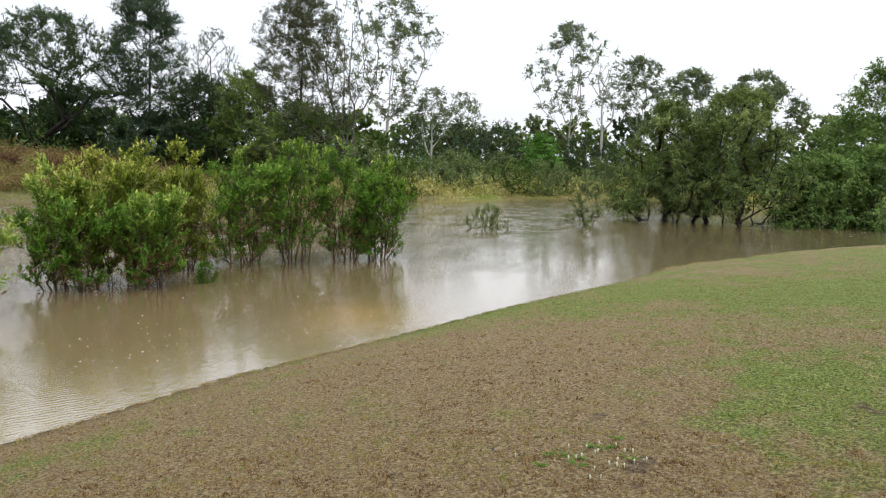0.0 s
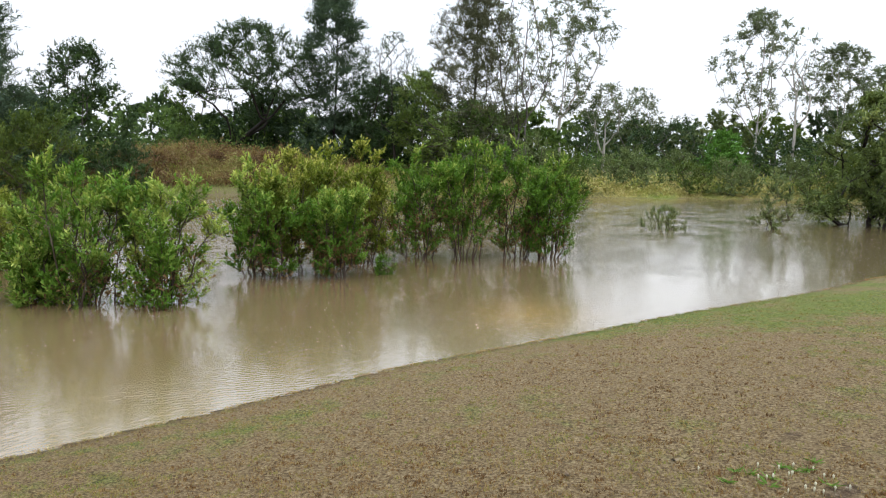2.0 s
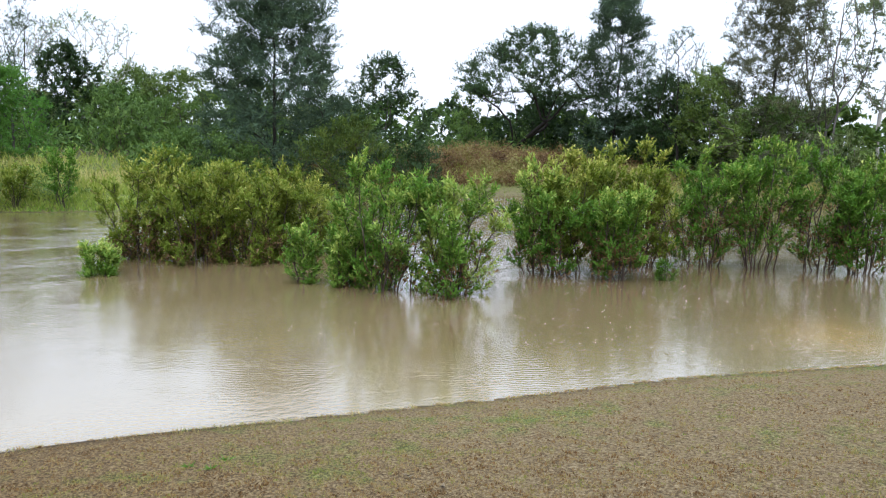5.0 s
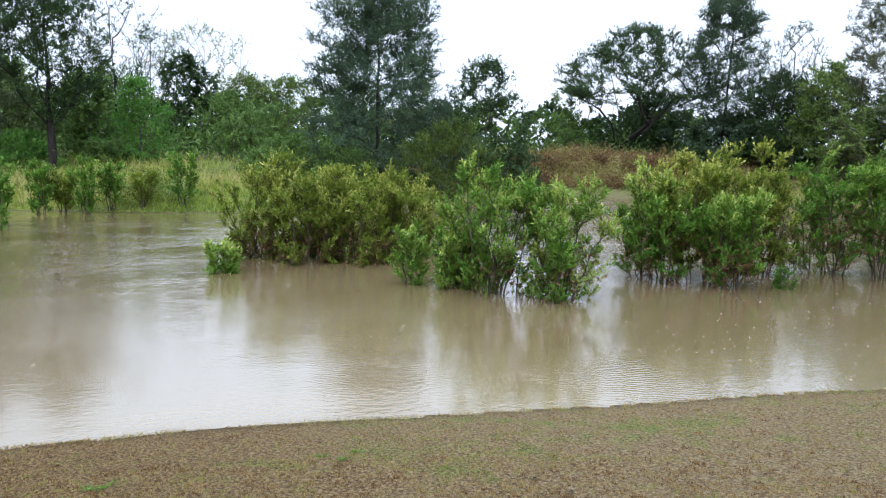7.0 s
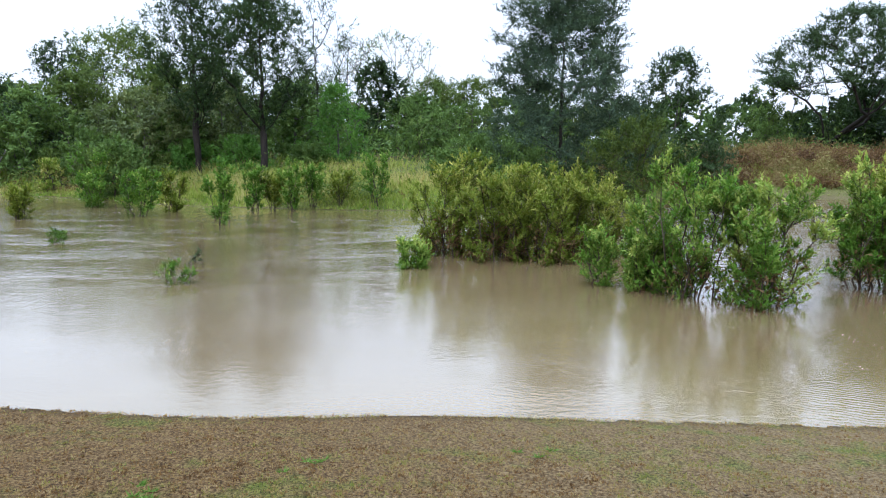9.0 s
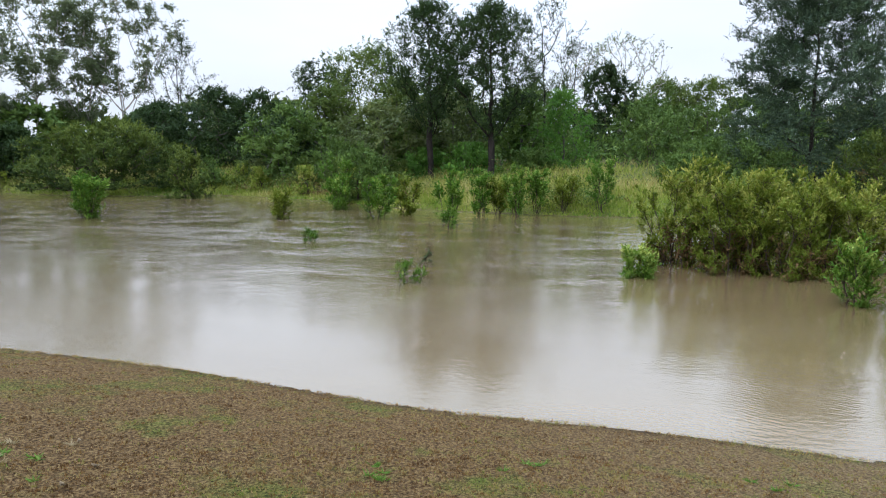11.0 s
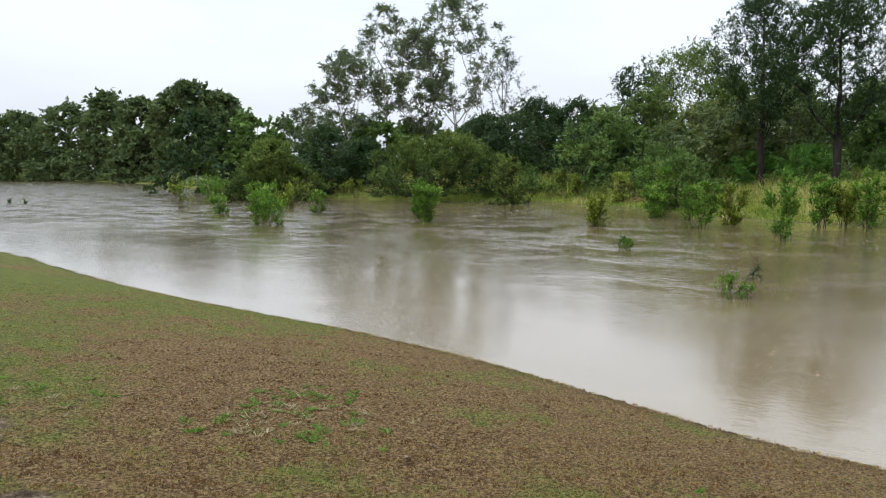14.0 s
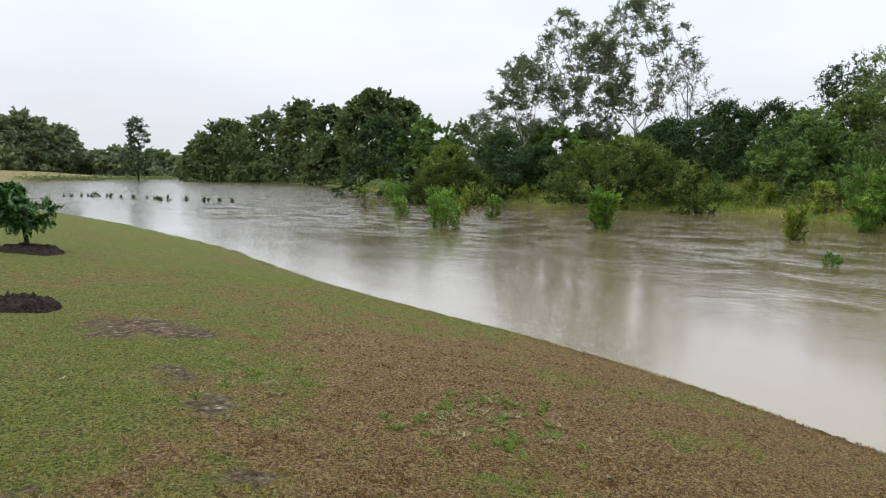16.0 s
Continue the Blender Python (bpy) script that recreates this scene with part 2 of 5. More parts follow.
def water_material():
    m, n, l, bsdf, out = material("muddy_water")
    co = n.new("ShaderNodeTexCoord").outputs["Object"]
    # slow streaks of thicker and thinner mud along the current
    mp = n.new("ShaderNodeMapping")
    mp.inputs["Scale"].default_value = (1.0, 0.35, 1.0)
    l.new(co, mp.inputs["Vector"])
    mud = noise_node(n, l, 0.35, 4.0, 0.55, mp.outputs[0]).outputs["Fac"]
    silt = ramp_node(n, l, mud, ((0.3, (0.172, 0.112, 0.048)), (0.7, (0.226, 0.155, 0.073)))).outputs[0]
    ragged = math_node(n, l, "MULTIPLY", attr_node(n, "shoal"), math_node(n, l, "ADD", noise_node(n, l, 1.6, 3.0, 0.6, co).outputs["Fac"], 0.3))
    l.new(mix_node(n, l, ragged, silt, (0.42, 0.25, 0.085)), bsdf.inputs["Base Color"])
    bsdf.inputs["IOR"].default_value = 1.45
    bsdf.inputs["Coat Weight"].default_value, bsdf.inputs["Coat IOR"].default_value, bsdf.inputs["Coat Roughness"].default_value = 1.0, 1.5, 0.10
    ruff = noise_node(n, l, 0.22, 3.0, 0.6, mp.outputs[0]).outputs["Fac"]
    ruffled = ramp_node(n, l, ruff, ((0.42, (0.25, 0.25, 0.25)), (0.66, (1, 1, 1)))).outputs[0]
    # the current runs rougher in mid-stream than along the lawn
    current = attr_node(n, "current")
    r = math_node(n, l, "ADD", math_node(n, l, "MULTIPLY", ruffled, 0.05), 0.115)
    l.new(r, bsdf.inputs["Roughness"])
    l.new(r, bsdf.inputs["Coat Roughness"])
    mp2 = n.new("ShaderNodeMapping")
    mp2.inputs["Scale"].default_value = (1.0, 0.5, 1.0)
    mp2.inputs["Rotation"].default_value = (0, 0, 0.35)
    l.new(co, mp2.inputs["Vector"])
    small = noise_node(n, l, 13.0, 3.0, 0.55, mp2.outputs[0]).outputs["Fac"]
    swell = noise_node(n, l, 0.9, 2.0, 0.5, mp.outputs[0]).outputs["Fac"]
    h = math_node(n, l, "ADD", math_node(n, l, "MULTIPLY", math_node(n, l, "MULTIPLY", small, ruffled), 0.0055), math_node(n, l, "MULTIPLY", swell, 0.005))
    mp4 = n.new("ShaderNodeMapping")
    mp4.inputs["Scale"].default_value = (1.2, 0.7, 1.0)
    l.new(co, mp4.inputs["Vector"])
    chop = noise_node(n, l, 5.0, 3.0, 0.5, mp4.outputs[0]).outputs["Fac"]
    patch = ramp_node(n, l, noise_node(n, l, 0.55, 5.0, 0.62, mp4.outputs[0]).outputs["Fac"], ((0.48, (0.08, 0.08, 0.08)), (0.62, (1, 1, 1)))).outputs[0]
    chop = math_node(n, l, "MULTIPLY", math_node(n, l, "MULTIPLY", chop, current), patch)
    h = math_node(n, l, "ADD", h, math_node(n, l, "MULTIPLY", chop, 0.050))
    # trains of small ripples here and there
    wv = n.new("ShaderNodeTexWave")
    wv.inputs["Scale"].default_value, wv.inputs["Distortion"].default_value = 4.2, 6.0
    wv.inputs["Detail"].default_value, wv.inputs["Detail Scale"].default_value = 2.0, 1.2
    mp3 = n.new("ShaderNodeMapping")
    mp3.inputs["Rotation"].default_value = (0, 0, 0.5)
    l.new(co, mp3.inputs["Vector"])
    l.new(mp3.outputs[0], wv.inputs["Vector"])
    train = ramp_node(n, l, noise_node(n, l, 0.30, 2.0, 0.5, mp3.outputs[0]).outputs["Fac"], ((0.5, (0, 0, 0)), (0.66, (1, 1, 1)))).outputs[0]
    h = math_node(n, l, "ADD", h, math_node(n, l, "MULTIPLY", math_node(n, l, "MULTIPLY", wv.outputs["Fac"], train), 0.0012))
    bp = n.new("ShaderNodeBump")
    bp.inputs["Strength"].default_value, bp.inputs["Distance"].default_value = 1.0, 1.0
    l.new(h, bp.inputs["Height"])
    l.new(bp.outputs[0], bsdf.inputs["Normal"])
    l.new(bp.outputs[0], bsdf.inputs["Coat Normal"])
    return m


def mulch_material():
    m, n, l, bsdf, out = material("mulch")
    co = n.new("ShaderNodeTexCoord").outputs["Object"]
    t = noise_node(n, l, 30.0, 5.0, 0.7, co).outputs["Fac"]
    l.new(ramp_node(n, l, t, ((0.38, (0.010, 0.007, 0.006)), (0.62, (0.060, 0.040, 0.028)))).outputs[0], bsdf.inputs["Base Color"])
    bsdf.inputs["Roughness"].default_value = 0.9
    bsdf.inputs["Specular IOR Level"].default_value = 0.1
    bp = n.new("ShaderNodeBump")
    bp.inputs["Distance"].default_value = 0.04
    l.new(t, bp.inputs["Height"])
    l.new(bp.outputs[0], bsdf.inputs["Normal"])
    return m


GROUND, WATER, MULCH = ground_material(), water_material(), mulch_material()

# ---- the lie of the land: the flooded creek's two edges ----
NEAR_EDGE = [(60, 42), (20, 36), (8, 31.2), (3.3, 28.8), (0.4, 25.3), (-1.1, 22.2), (-2.4, 19.4), (-3.1, 16), (-4.2, 12), (-4.7, 9.7),
             (-5.1, 8), (-5.5, 6.3), (-5.7, 4.5), (-6.0, 2.4), (-6.3, 0.2), (-6.4, -1.6), (-6.8, -3.6), (-7.1, -5.1), (-7.35, -7.5), (-7.4, -10),
             (-7.5, -13.3), (-7.9, -16.9), (-8.7, -22.4), (-8.9, -28.8), (-9.0, -38.1), (-8, -49.9), (-4, -70), (2, -100), (0, -212)]
FAR_EDGE = [(-35, -212), (-57, -232), (-86, -262), (-84, -188), (-67, -116), (-50, -72), (-42, -47), (-40, -31), (-42.5, -24.5), (-40.6, -19),
            (-38, -14.6), (-34, -9.5), (-32, -4), (-31, 1), (-35, 8), (-43, 20), (-44, 28), (-38, 42), (-28, 52), (-22, 60),
            (-14.6, 69.3), (-5, 66), (4, 52), (14, 47), (35, 50), (60, 56)]


def smooth_line(points, steps=8):
    """A Catmull-Rom curve through the points."""
    p = np.array([points[0], *points, points[-1]], float)
    out = []
    for k in range(1, len(p) - 2):
        a, b, c, d = p[k - 1], p[k], p[k + 1], p[k + 2]
        u = np.linspace(0, 1, steps, endpoint=False)[:, None]
        out.append(0.5 * (2 * b + (c - a) * u + (2 * a - 5 * b + 4 * c - d) * u ** 2 + (3 * b - a - 3 * c + d) * u ** 3))
    return np.vstack([*out, p[-1:]])


NEAR_LINE, FAR_LINE = smooth_line(NEAR_EDGE), smooth_line(FAR_EDGE)


def line_distance(x, y, line):
    best = np.full(x.shape, 1e9)
    for (ax, ay), (bx, by) in zip(line[:-1], line[1:]):
        dx, dy = bx - ax, by - ay
        q = np.clip(((x - ax) * dx + (y - ay) * dy) / (dx * dx + dy * dy + 1e-12), 0, 1)
        best = np.minimum(best, (x - ax - q * dx) ** 2 + (y - ay - q * dy) ** 2)
    return np.sqrt(best)


def in_water(x, y):
    poly = np.vstack([NEAR_LINE, FAR_LINE])
    inside = np.zeros(x.shape, bool)
    for (ax, ay), (bx, by) in zip(poly, np.roll(poly, -1, axis=0)):
        if ay != by:
            inside ^= ((ay > y) != (by > y)) & (x < (bx - ax) * (y - ay) / (by - ay) + ax)
    return inside


def wobble(x, y):
    return (np.sin(1.3 * x + 0.7 * y) + np.sin(0.6 * y - 1.9 * x + 2.0) + np.sin(2.9 * x + 2.3 * y + 1.0) * 0.5) / 2.5


def land(x, y):
    """Height of the ground, and masks of the turf, at places x, y."""
    x, y = np.asarray(x, float), np.asarray(y, float)
    wet = in_water(x, y)
    dn, df = line_distance(x, y, NEAR_LINE), line_distance(x, y, FAR_LINE)
    near = dn < df
    w = wobble(x, y)
    fine = wobble(4.1 * x + 3, 3.7 * y)
    lawn = 0.022 + 1.28 * (1 - np.exp(-dn / 6.0)) + 0.02 * w * np.minimum(dn / 3, 1) + 0.010 * fine * np.minimum(dn, 1) + 0.014 * wobble(7.3 * y, 6.1 * x) * np.minimum(dn / 1.5, 1) + 0.35 * np.clip((dn - 30) / 100, 0, 1)
    bank = 0.05 + 0.45 * np.minimum(df / 4, 1) + 2.1 * (1 - np.exp(-(df / 11.0) ** 2)) + 0.12 * w * np.minimum(df / 5, 1)
    bank = np.where(y < -90, 0.05 + 1.2 * (1 - np.exp(-df / 25.0)), bank)
    bank = bank + np.where((y < -190) & (x > -75), 3.6 * np.clip(df / 120, 0, 1) * np.clip((x + 75) / 25, 0, 1), 0.0)
    mound = 1.5 * np.exp(-((x + 50) / 7.0) ** 2 - ((y - 31) / 12.0) ** 2) * np.minimum(df / 5, 1)
    bed = -0.04 - 0.6 * (1 - np.exp(-np.minimum(dn, df) / 2.0))
    z = np.where(wet, bed, np.where(near, lawn, bank + mound))
    return z, wet, near, dn, df


def ground_z(x, y):
    return float(land(np.array([x]), np.array([y]))[0][0])


def mottle(x, y):
    """Uneven blotches, about -1 to 1, from a hand's width to some metres across."""
    return 0.5 * wobble(0.7 * x, 0.8 * y + 3) + 0.45 * wobble(2.1 * y, 1.7 * x + 1) + 0.4 * wobble(5.3 * x + 2, 4.7 * y) + 0.3 * wobble(9.1 * y, 8.3 * x)


def value_noise(x, y):
    """Smooth noise, -1 to 1, one lump to the unit."""
    ix, iy = np.floor(x), np.floor(y)
    fx, fy = x - ix, y - iy
    fx, fy = fx * fx * (3 - 2 * fx), fy * fy * (3 - 2 * fy)

    def corner(a, b):
        v = np.sin(a * 127.1 + b * 311.7) * 43758.5453
        return v - np.floor(v)

    low = corner(ix, iy) * (1 - fx) + corner(ix + 1, iy) * fx
    high = corner(ix, iy + 1) * (1 - fx) + corner(ix + 1, iy + 1) * fx
    return 2 * (low * (1 - fy) + high * fy) - 1


def fbm(x, y, octaves=4):
    total, size = 0.0, 1.0
    for k in range(octaves):
        total = total + size * value_noise(x * 2 ** k + 17.3 * k, y * 2 ** k - 9.1 * k)
        size *= 0.55
    return total


def lawn_patches(x, y, dn):
    """How green and how bare the lawn is: lush strips, browner turf beside the water, worn spots."""
    def bump(cx, cy, rx, ry):
        return np.exp(-((x - cx) / rx) ** 2 - ((y - cy) / ry) ** 2)

    big, mid, fine = fbm(0.45 * x, 0.45 * y), fbm(1.5 * x + 5, 1.2 * y, 3), fbm(5.0 * x, 5.0 * y + 3, 3)
    green = 0.27 + 0.22 * big + 0.27 * mid + 0.22 * fine + 0.22 * np.clip((dn - 4.8) / 2.5, 0, 1) + 0.36 * np.clip(-(y + 3) / 6, 0, 1) + 0.18 * np.clip(-(y + 9) / 5, 0, 1) + 0.34 * np.clip((y - 6) / 6, 0, 1)
    green -= 0.17 * np.clip((y + 1) / 3, 0, 1) * np.clip((9 - y) / 3, 0, 1) + 0.10 * mid * np.clip((y + 1) / 3, 0, 1)
    # the lush strip downstream, with a ragged side
    green += 0.55 / (1 + np.exp(-(x + 0.15 - 0.22 * np.clip(5.0 - y, 0, 1) + 0.07 * mid + 0.08 * fine) / 0.13)) * np.clip((y - 2.2) / 0.8, 0, 1) * np.clip((8.6 - y) / 1.6, 0, 1)
    green += 0.30 * bump(0.6, 11.8, 1.2, 1.4) - 0.30 * bump(-2.3, 6.6, 1.1, 1.8) - 0.20 * bump(-2.4, 4.2, 0.9, 1.2) + 0.2 * bump(-0.9, 5.2, 0.6, 0.8)
    green += -0.42 * bump(-3.5, -5.4, 1.0, 2.0) - 0.25 * bump(-4.2, -9.5, 0.9, 3.0) + 0.35 * bump(-2.3, -6.3, 0.45, 0.9) + 0.30 * bump(-1.0, -5.5, 0.6, 0.8) + 0.20 * bump(-0.5, -4.6, 0.5, 0.5)
    green += 0.10 * np.exp(-(dn / 0.5) ** 2)
    bare = 0.80 * bump(-1.95, -8.3, 0.60, 0.65) + 0.66 * bump(-2.45, -7.8, 0.28, 0.40) + 0.56 * bump(-1.7, -6.2, 0.28, 0.5) + 0.60 * bump(-1.65, -5.2, 0.30, 0.35) + 0.55 * bump(-1.39, -3.95, 0.25, 0.2)
    bare += 0.55 * bump(-0.2, -4.3, 0.35, 0.5) + 0.68 * bump(-0.56, 4.16, 0.14, 0.35) + 0.60 * bump(-0.98, 5.15, 0.16, 0.16) + 0.62 * bump(0.66, 5.9, 0.16, 0.22)
    return green, 1.3 * bare + 0.38 * fine * (bare > 0.10)


def mesh_from(name, verts, faces, tint=None, smooth=False):
    """A mesh of equal-sided faces from arrays, with an optional tint for each vertex."""
    me = bpy.data.meshes.new(name)
    verts, faces = np.asarray(verts, np.float32), np.asarray(faces, np.int32)
    me.vertices.add(len(verts))
    me.vertices.foreach_set("co", verts.ravel())
    k = faces.shape[1]
    me.loops.add(faces.size)
    me.loops.foreach_set("vertex_index", faces.ravel())
    me.polygons.add(len(faces))
    me.polygons.foreach_set("loop_start", np.arange(0, faces.size, k, dtype=np.int32))
    if smooth:
        me.polygons.foreach_set("use_smooth", np.ones(len(faces), bool))
    if tint is not None:
        me.attributes.new("tint", "FLOAT", "POINT").data.foreach_set("value", np.asarray(tint, np.float32))
    me.update(calc_edges=True)
    return me


def thing(name, place, label, category, group=""):
    ob = new(name)
    ob.location = place
    ob.empty_display_size = 0.2
    return tagged(ob, label, category, group)


def part(name, me, mat, parent, label=""):
    ob = new(name, me)
    me.materials.append(mat)
    ob.parent = parent
    return tagged(ob, label)


# ---- ground ----
def build_ground():
    angles = 560
    r = np.concatenate([[0.0], np.geomspace(0.001, 2.0, 12, endpoint=False), np.geomspace(2.0, 20.0, 105, endpoint=False), np.geomspace(20.0, 3000.0, 75)])
    rings = len(r) - 1
    a = np.linspace(0, 2 * np.pi, angles, endpoint=False)
    x = np.concatenate([[0.0], np.outer(r[1:], np.cos(a)).ravel()])
    y = np.concatenate([[0.0], np.outer(r[1:], np.sin(a)).ravel()])
    z, wet, near, dn, df = land(x, y)
    i = np.arange(rings * angles).reshape(rings, angles) + 1
    nxt = np.roll(i, -1, axis=1)
    quads = np.stack([i[:-1], i[1:], nxt[1:], nxt[:-1]], -1).reshape(-1, 4)
    me = mesh_from("ground", np.stack([x, y, z], 1), quads, smooth=True)

    green, bare = lawn_patches(x, y, dn)
    green = np.where(near, green, 1.1)
    field = (y < -190) & (x > -75) & ~near
    green = np.where(field, 0.42 + 0.2 * fbm(x * 0.05, y * 0.05), green)
    wild = np.where(near | wet | field, 0.0, np.clip((df - 7) / 8, 0, 1) * np.where((y < -150) | (df > 60), 0.6, 1.0))
    for name, v in (("green", green), ("bare", np.where(near, bare, 0)), ("wild", wild), ("bed", wet.astype(float)), ("soaked", np.where(near & ~wet, np.exp(-(dn / 0.16) ** 2), 0.0)), ("straw", np.where(field, 1.0, np.clip((y + 1.0) / 4, 0, 1)))):
        me.attributes.new(name, "FLOAT", "POINT").data.foreach_set("value", np.asarray(v, np.float32))
    ob = new("ground", me)
    me.materials.append(GROUND)
    return tagged(ob, "mown lawn bank, brown and green, sloping into flood water", "ground", kind="structure")


build_ground()


def build_water():
    gx, gy = np.meshgrid(np.concatenate([np.arange(-130, -16, 2.5), np.arange(-16, -3, 0.5), np.arange(-3, 76, 3.9)]),
                         np.concatenate([np.arange(-300, -40, 4), np.arange(-40, 25, 0.8), np.arange(25, 101, 2.5)]), indexing="ij")
    nx, ny = gx.shape
    i = np.arange(nx * ny).reshape(nx, ny)
    quads = np.stack([i[:-1, :-1], i[1:, :-1], i[1:, 1:], i[:-1, 1:]], -1).reshape(-1, 4)
    me = mesh_from("water", np.stack([gx.ravel(), gy.ravel(), np.zeros(gx.size)], 1), quads, smooth=True)
    z, wet, near, dn, df = land(gx.ravel(), gy.ravel())
    me.attributes.new("current", "FLOAT", "POINT").data.foreach_set("value", np.where(gy.ravel() < -2, (0.9 + 0.9 * np.clip((-gy.ravel() - 14) / 25, 0, 1)) * np.clip((np.minimum(dn, 3 * df) - 3.5) / 9, 0, 1), np.clip((np.minimum(dn, 2.6 * df) - 4.5) / 12, 0, 1)).astype(np.float32))
    # a shoal of orange silt just off the lawn
    sx, sy = gx.ravel() + 6.1, gy.ravel() - 10.1
    shoal = np.exp(-((0.8 * sx + 0.6 * sy) / 0.75) ** 2 - ((0.6 * sx - 0.8 * sy) / 1.2) ** 2)
    me.attributes.new("shoal", "FLOAT", "POINT").data.foreach_set("value", shoal.astype(np.float32))
    ob = new("water", me)
    me.materials.append(WATER)
    return tagged(ob, "brown muddy flood water with reflections and ripples", "water", kind="structure")


build_water()


# ---- plants ----
def tubes(p0, p1, r0, r1, sides=6):
    """Tapered tubes from p0 to p1."""
    p0, p1, r0, r1 = (np.asarray(v, float) for v in (p0, p1, r0, r1))
    d = p1 - p0
    d /= np.linalg.norm(d, axis=1, keepdims=True) + 1e-9
    ref = np.where(np.abs(d[:, 2:3]) > 0.9, [[1.0, 0, 0]], [[0, 0, 1.0]])
    u = np.cross(d, ref)
    u /= np.linalg.norm(u, axis=1, keepdims=True) + 1e-9
    v = np.cross(d, u)
    a = np.linspace(0, 2 * np.pi, sides, endpoint=False)
    ring = u[:, None] * np.cos(a)[None, :, None] + v[:, None] * np.sin(a)[None, :, None]
    verts = np.concatenate([p0[:, None] + ring * r0[:, None, None], p1[:, None] + ring * r1[:, None, None]], 1)
    k = np.arange(sides)
    quad = np.stack([k, (k + 1) % sides, (k + 1) % sides + sides, k + sides], 1)
    faces = (np.arange(len(p0))[:, None, None] * 2 * sides + quad[None]).reshape(-1, 4)
    return verts.reshape(-1, 3), faces


def unit(v):
    return v / (np.linalg.norm(v, axis=-1, keepdims=True) + 1e-9)


def leaves(centres, way, length, width, rng, face=None):
    """One pointed leaf about each centre, pointing the given way, its blade turned towards face."""
    n = len(centres)
    u = unit(way)
    v = unit(np.cross(u, rng.normal(size=(n, 3)) if face is None else face))
    size = rng.uniform(0.65, 1.35, (n, 1))
    u, v = u * length * size * 0.5, v * width * size * 0.5
    verts = np.stack([centres - u + 0.9 * v, centres - 0.8 * u - 0.9 * v, centres + u * 1.1], 1).reshape(-1, 3)
    return verts, np.arange(3 * n).reshape(n, 3)


def lance_leaves(centres, way, length, width, rng, face):
    """Four-cornered lance-shaped leaves, widest a little past the stalk and bent down at the tip."""
    n = len(centres)
    u = unit(way)
    v = unit(np.cross(u, face))
    size = rng.uniform(0.6, 1.3, (n, 1))
    u, v = u * length * size * 0.5, v * width * size * 0.5
    sag = np.array([0, 0, 1.0]) * length * size * 0.06
    verts = np.stack([centres - u - sag, centres - 0.1 * u + v, centres + u - sag, centres - 0.1 * u - v], 1).reshape(-1, 3)
    return verts, np.arange(4 * n).reshape(n, 4)


def skeleton(stems, goals, rng, bow=0.07, climb=0.45, pull=1.0, steps=(0.35, 0.7, 1.0)):
    """Limbs that reach each goal from the nearest lower node. Returns nodes, each node's parent, and where each goal's limb sets out."""
    nodes, parent, roots = [], [], []
    for line in stems:
        for k, p in enumerate(line):
            nodes.append(np.array(p, float))
            parent.append(len(nodes) - 2 if k else -1)
    trunk = len(nodes)
    for g in goals:
        a = np.array(nodes)
        d = g - a
        flat = np.linalg.norm(d[:, :2], axis=1)
        cost = np.linalg.norm(d, axis=1) + 2.5 * np.maximum(0, climb * flat - d[:, 2])
        cost[:trunk] *= pull
        k = int(np.argmin(cost))
        s, span = nodes[k], np.linalg.norm(g - nodes[k])
        roots.append(s)
        prev = k
        for q in steps:
            p = s + (g - s) * q + rng.normal(size=3) * span * bow * (0.6 if q < 1 else 0)
            p[2] -= span * 0.10 * math.sin(math.pi * q)
            nodes.append(p)
            parent.append(prev)
            prev = len(nodes) - 1
    return np.array(nodes), np.array(parent), np.array(roots)


def limb_meshes(name, nodes, parent, trunk_r, tip_r=0.010, sides=6, power=1.9):
    """One mesh for each stem with its limbs."""
    root = np.arange(len(nodes))
    for k in range(len(nodes)):
        if parent[k] >= 0:
            root[k] = root[parent[k]]
    count = np.zeros(len(nodes))
    kids = np.bincount(parent[parent >= 0], minlength=len(nodes))
    count[kids == 0] = 1
    for k in range(len(nodes) - 1, -1, -1):
        if parent[k] >= 0:
            count[parent[k]] += count[k]
    r = np.maximum(tip_r, trunk_r * (count / count.max()) ** (1 / power))
    made = []
    for one in np.unique(root):
        k = np.nonzero((parent >= 0) & (root == one))[0]
        v, f = tubes(nodes[parent[k]], nodes[k], np.minimum(r[parent[k]], r[k] * 1.25), r[k], sides)
        made.append(mesh_from(name, v, f, smooth=True))
    return made


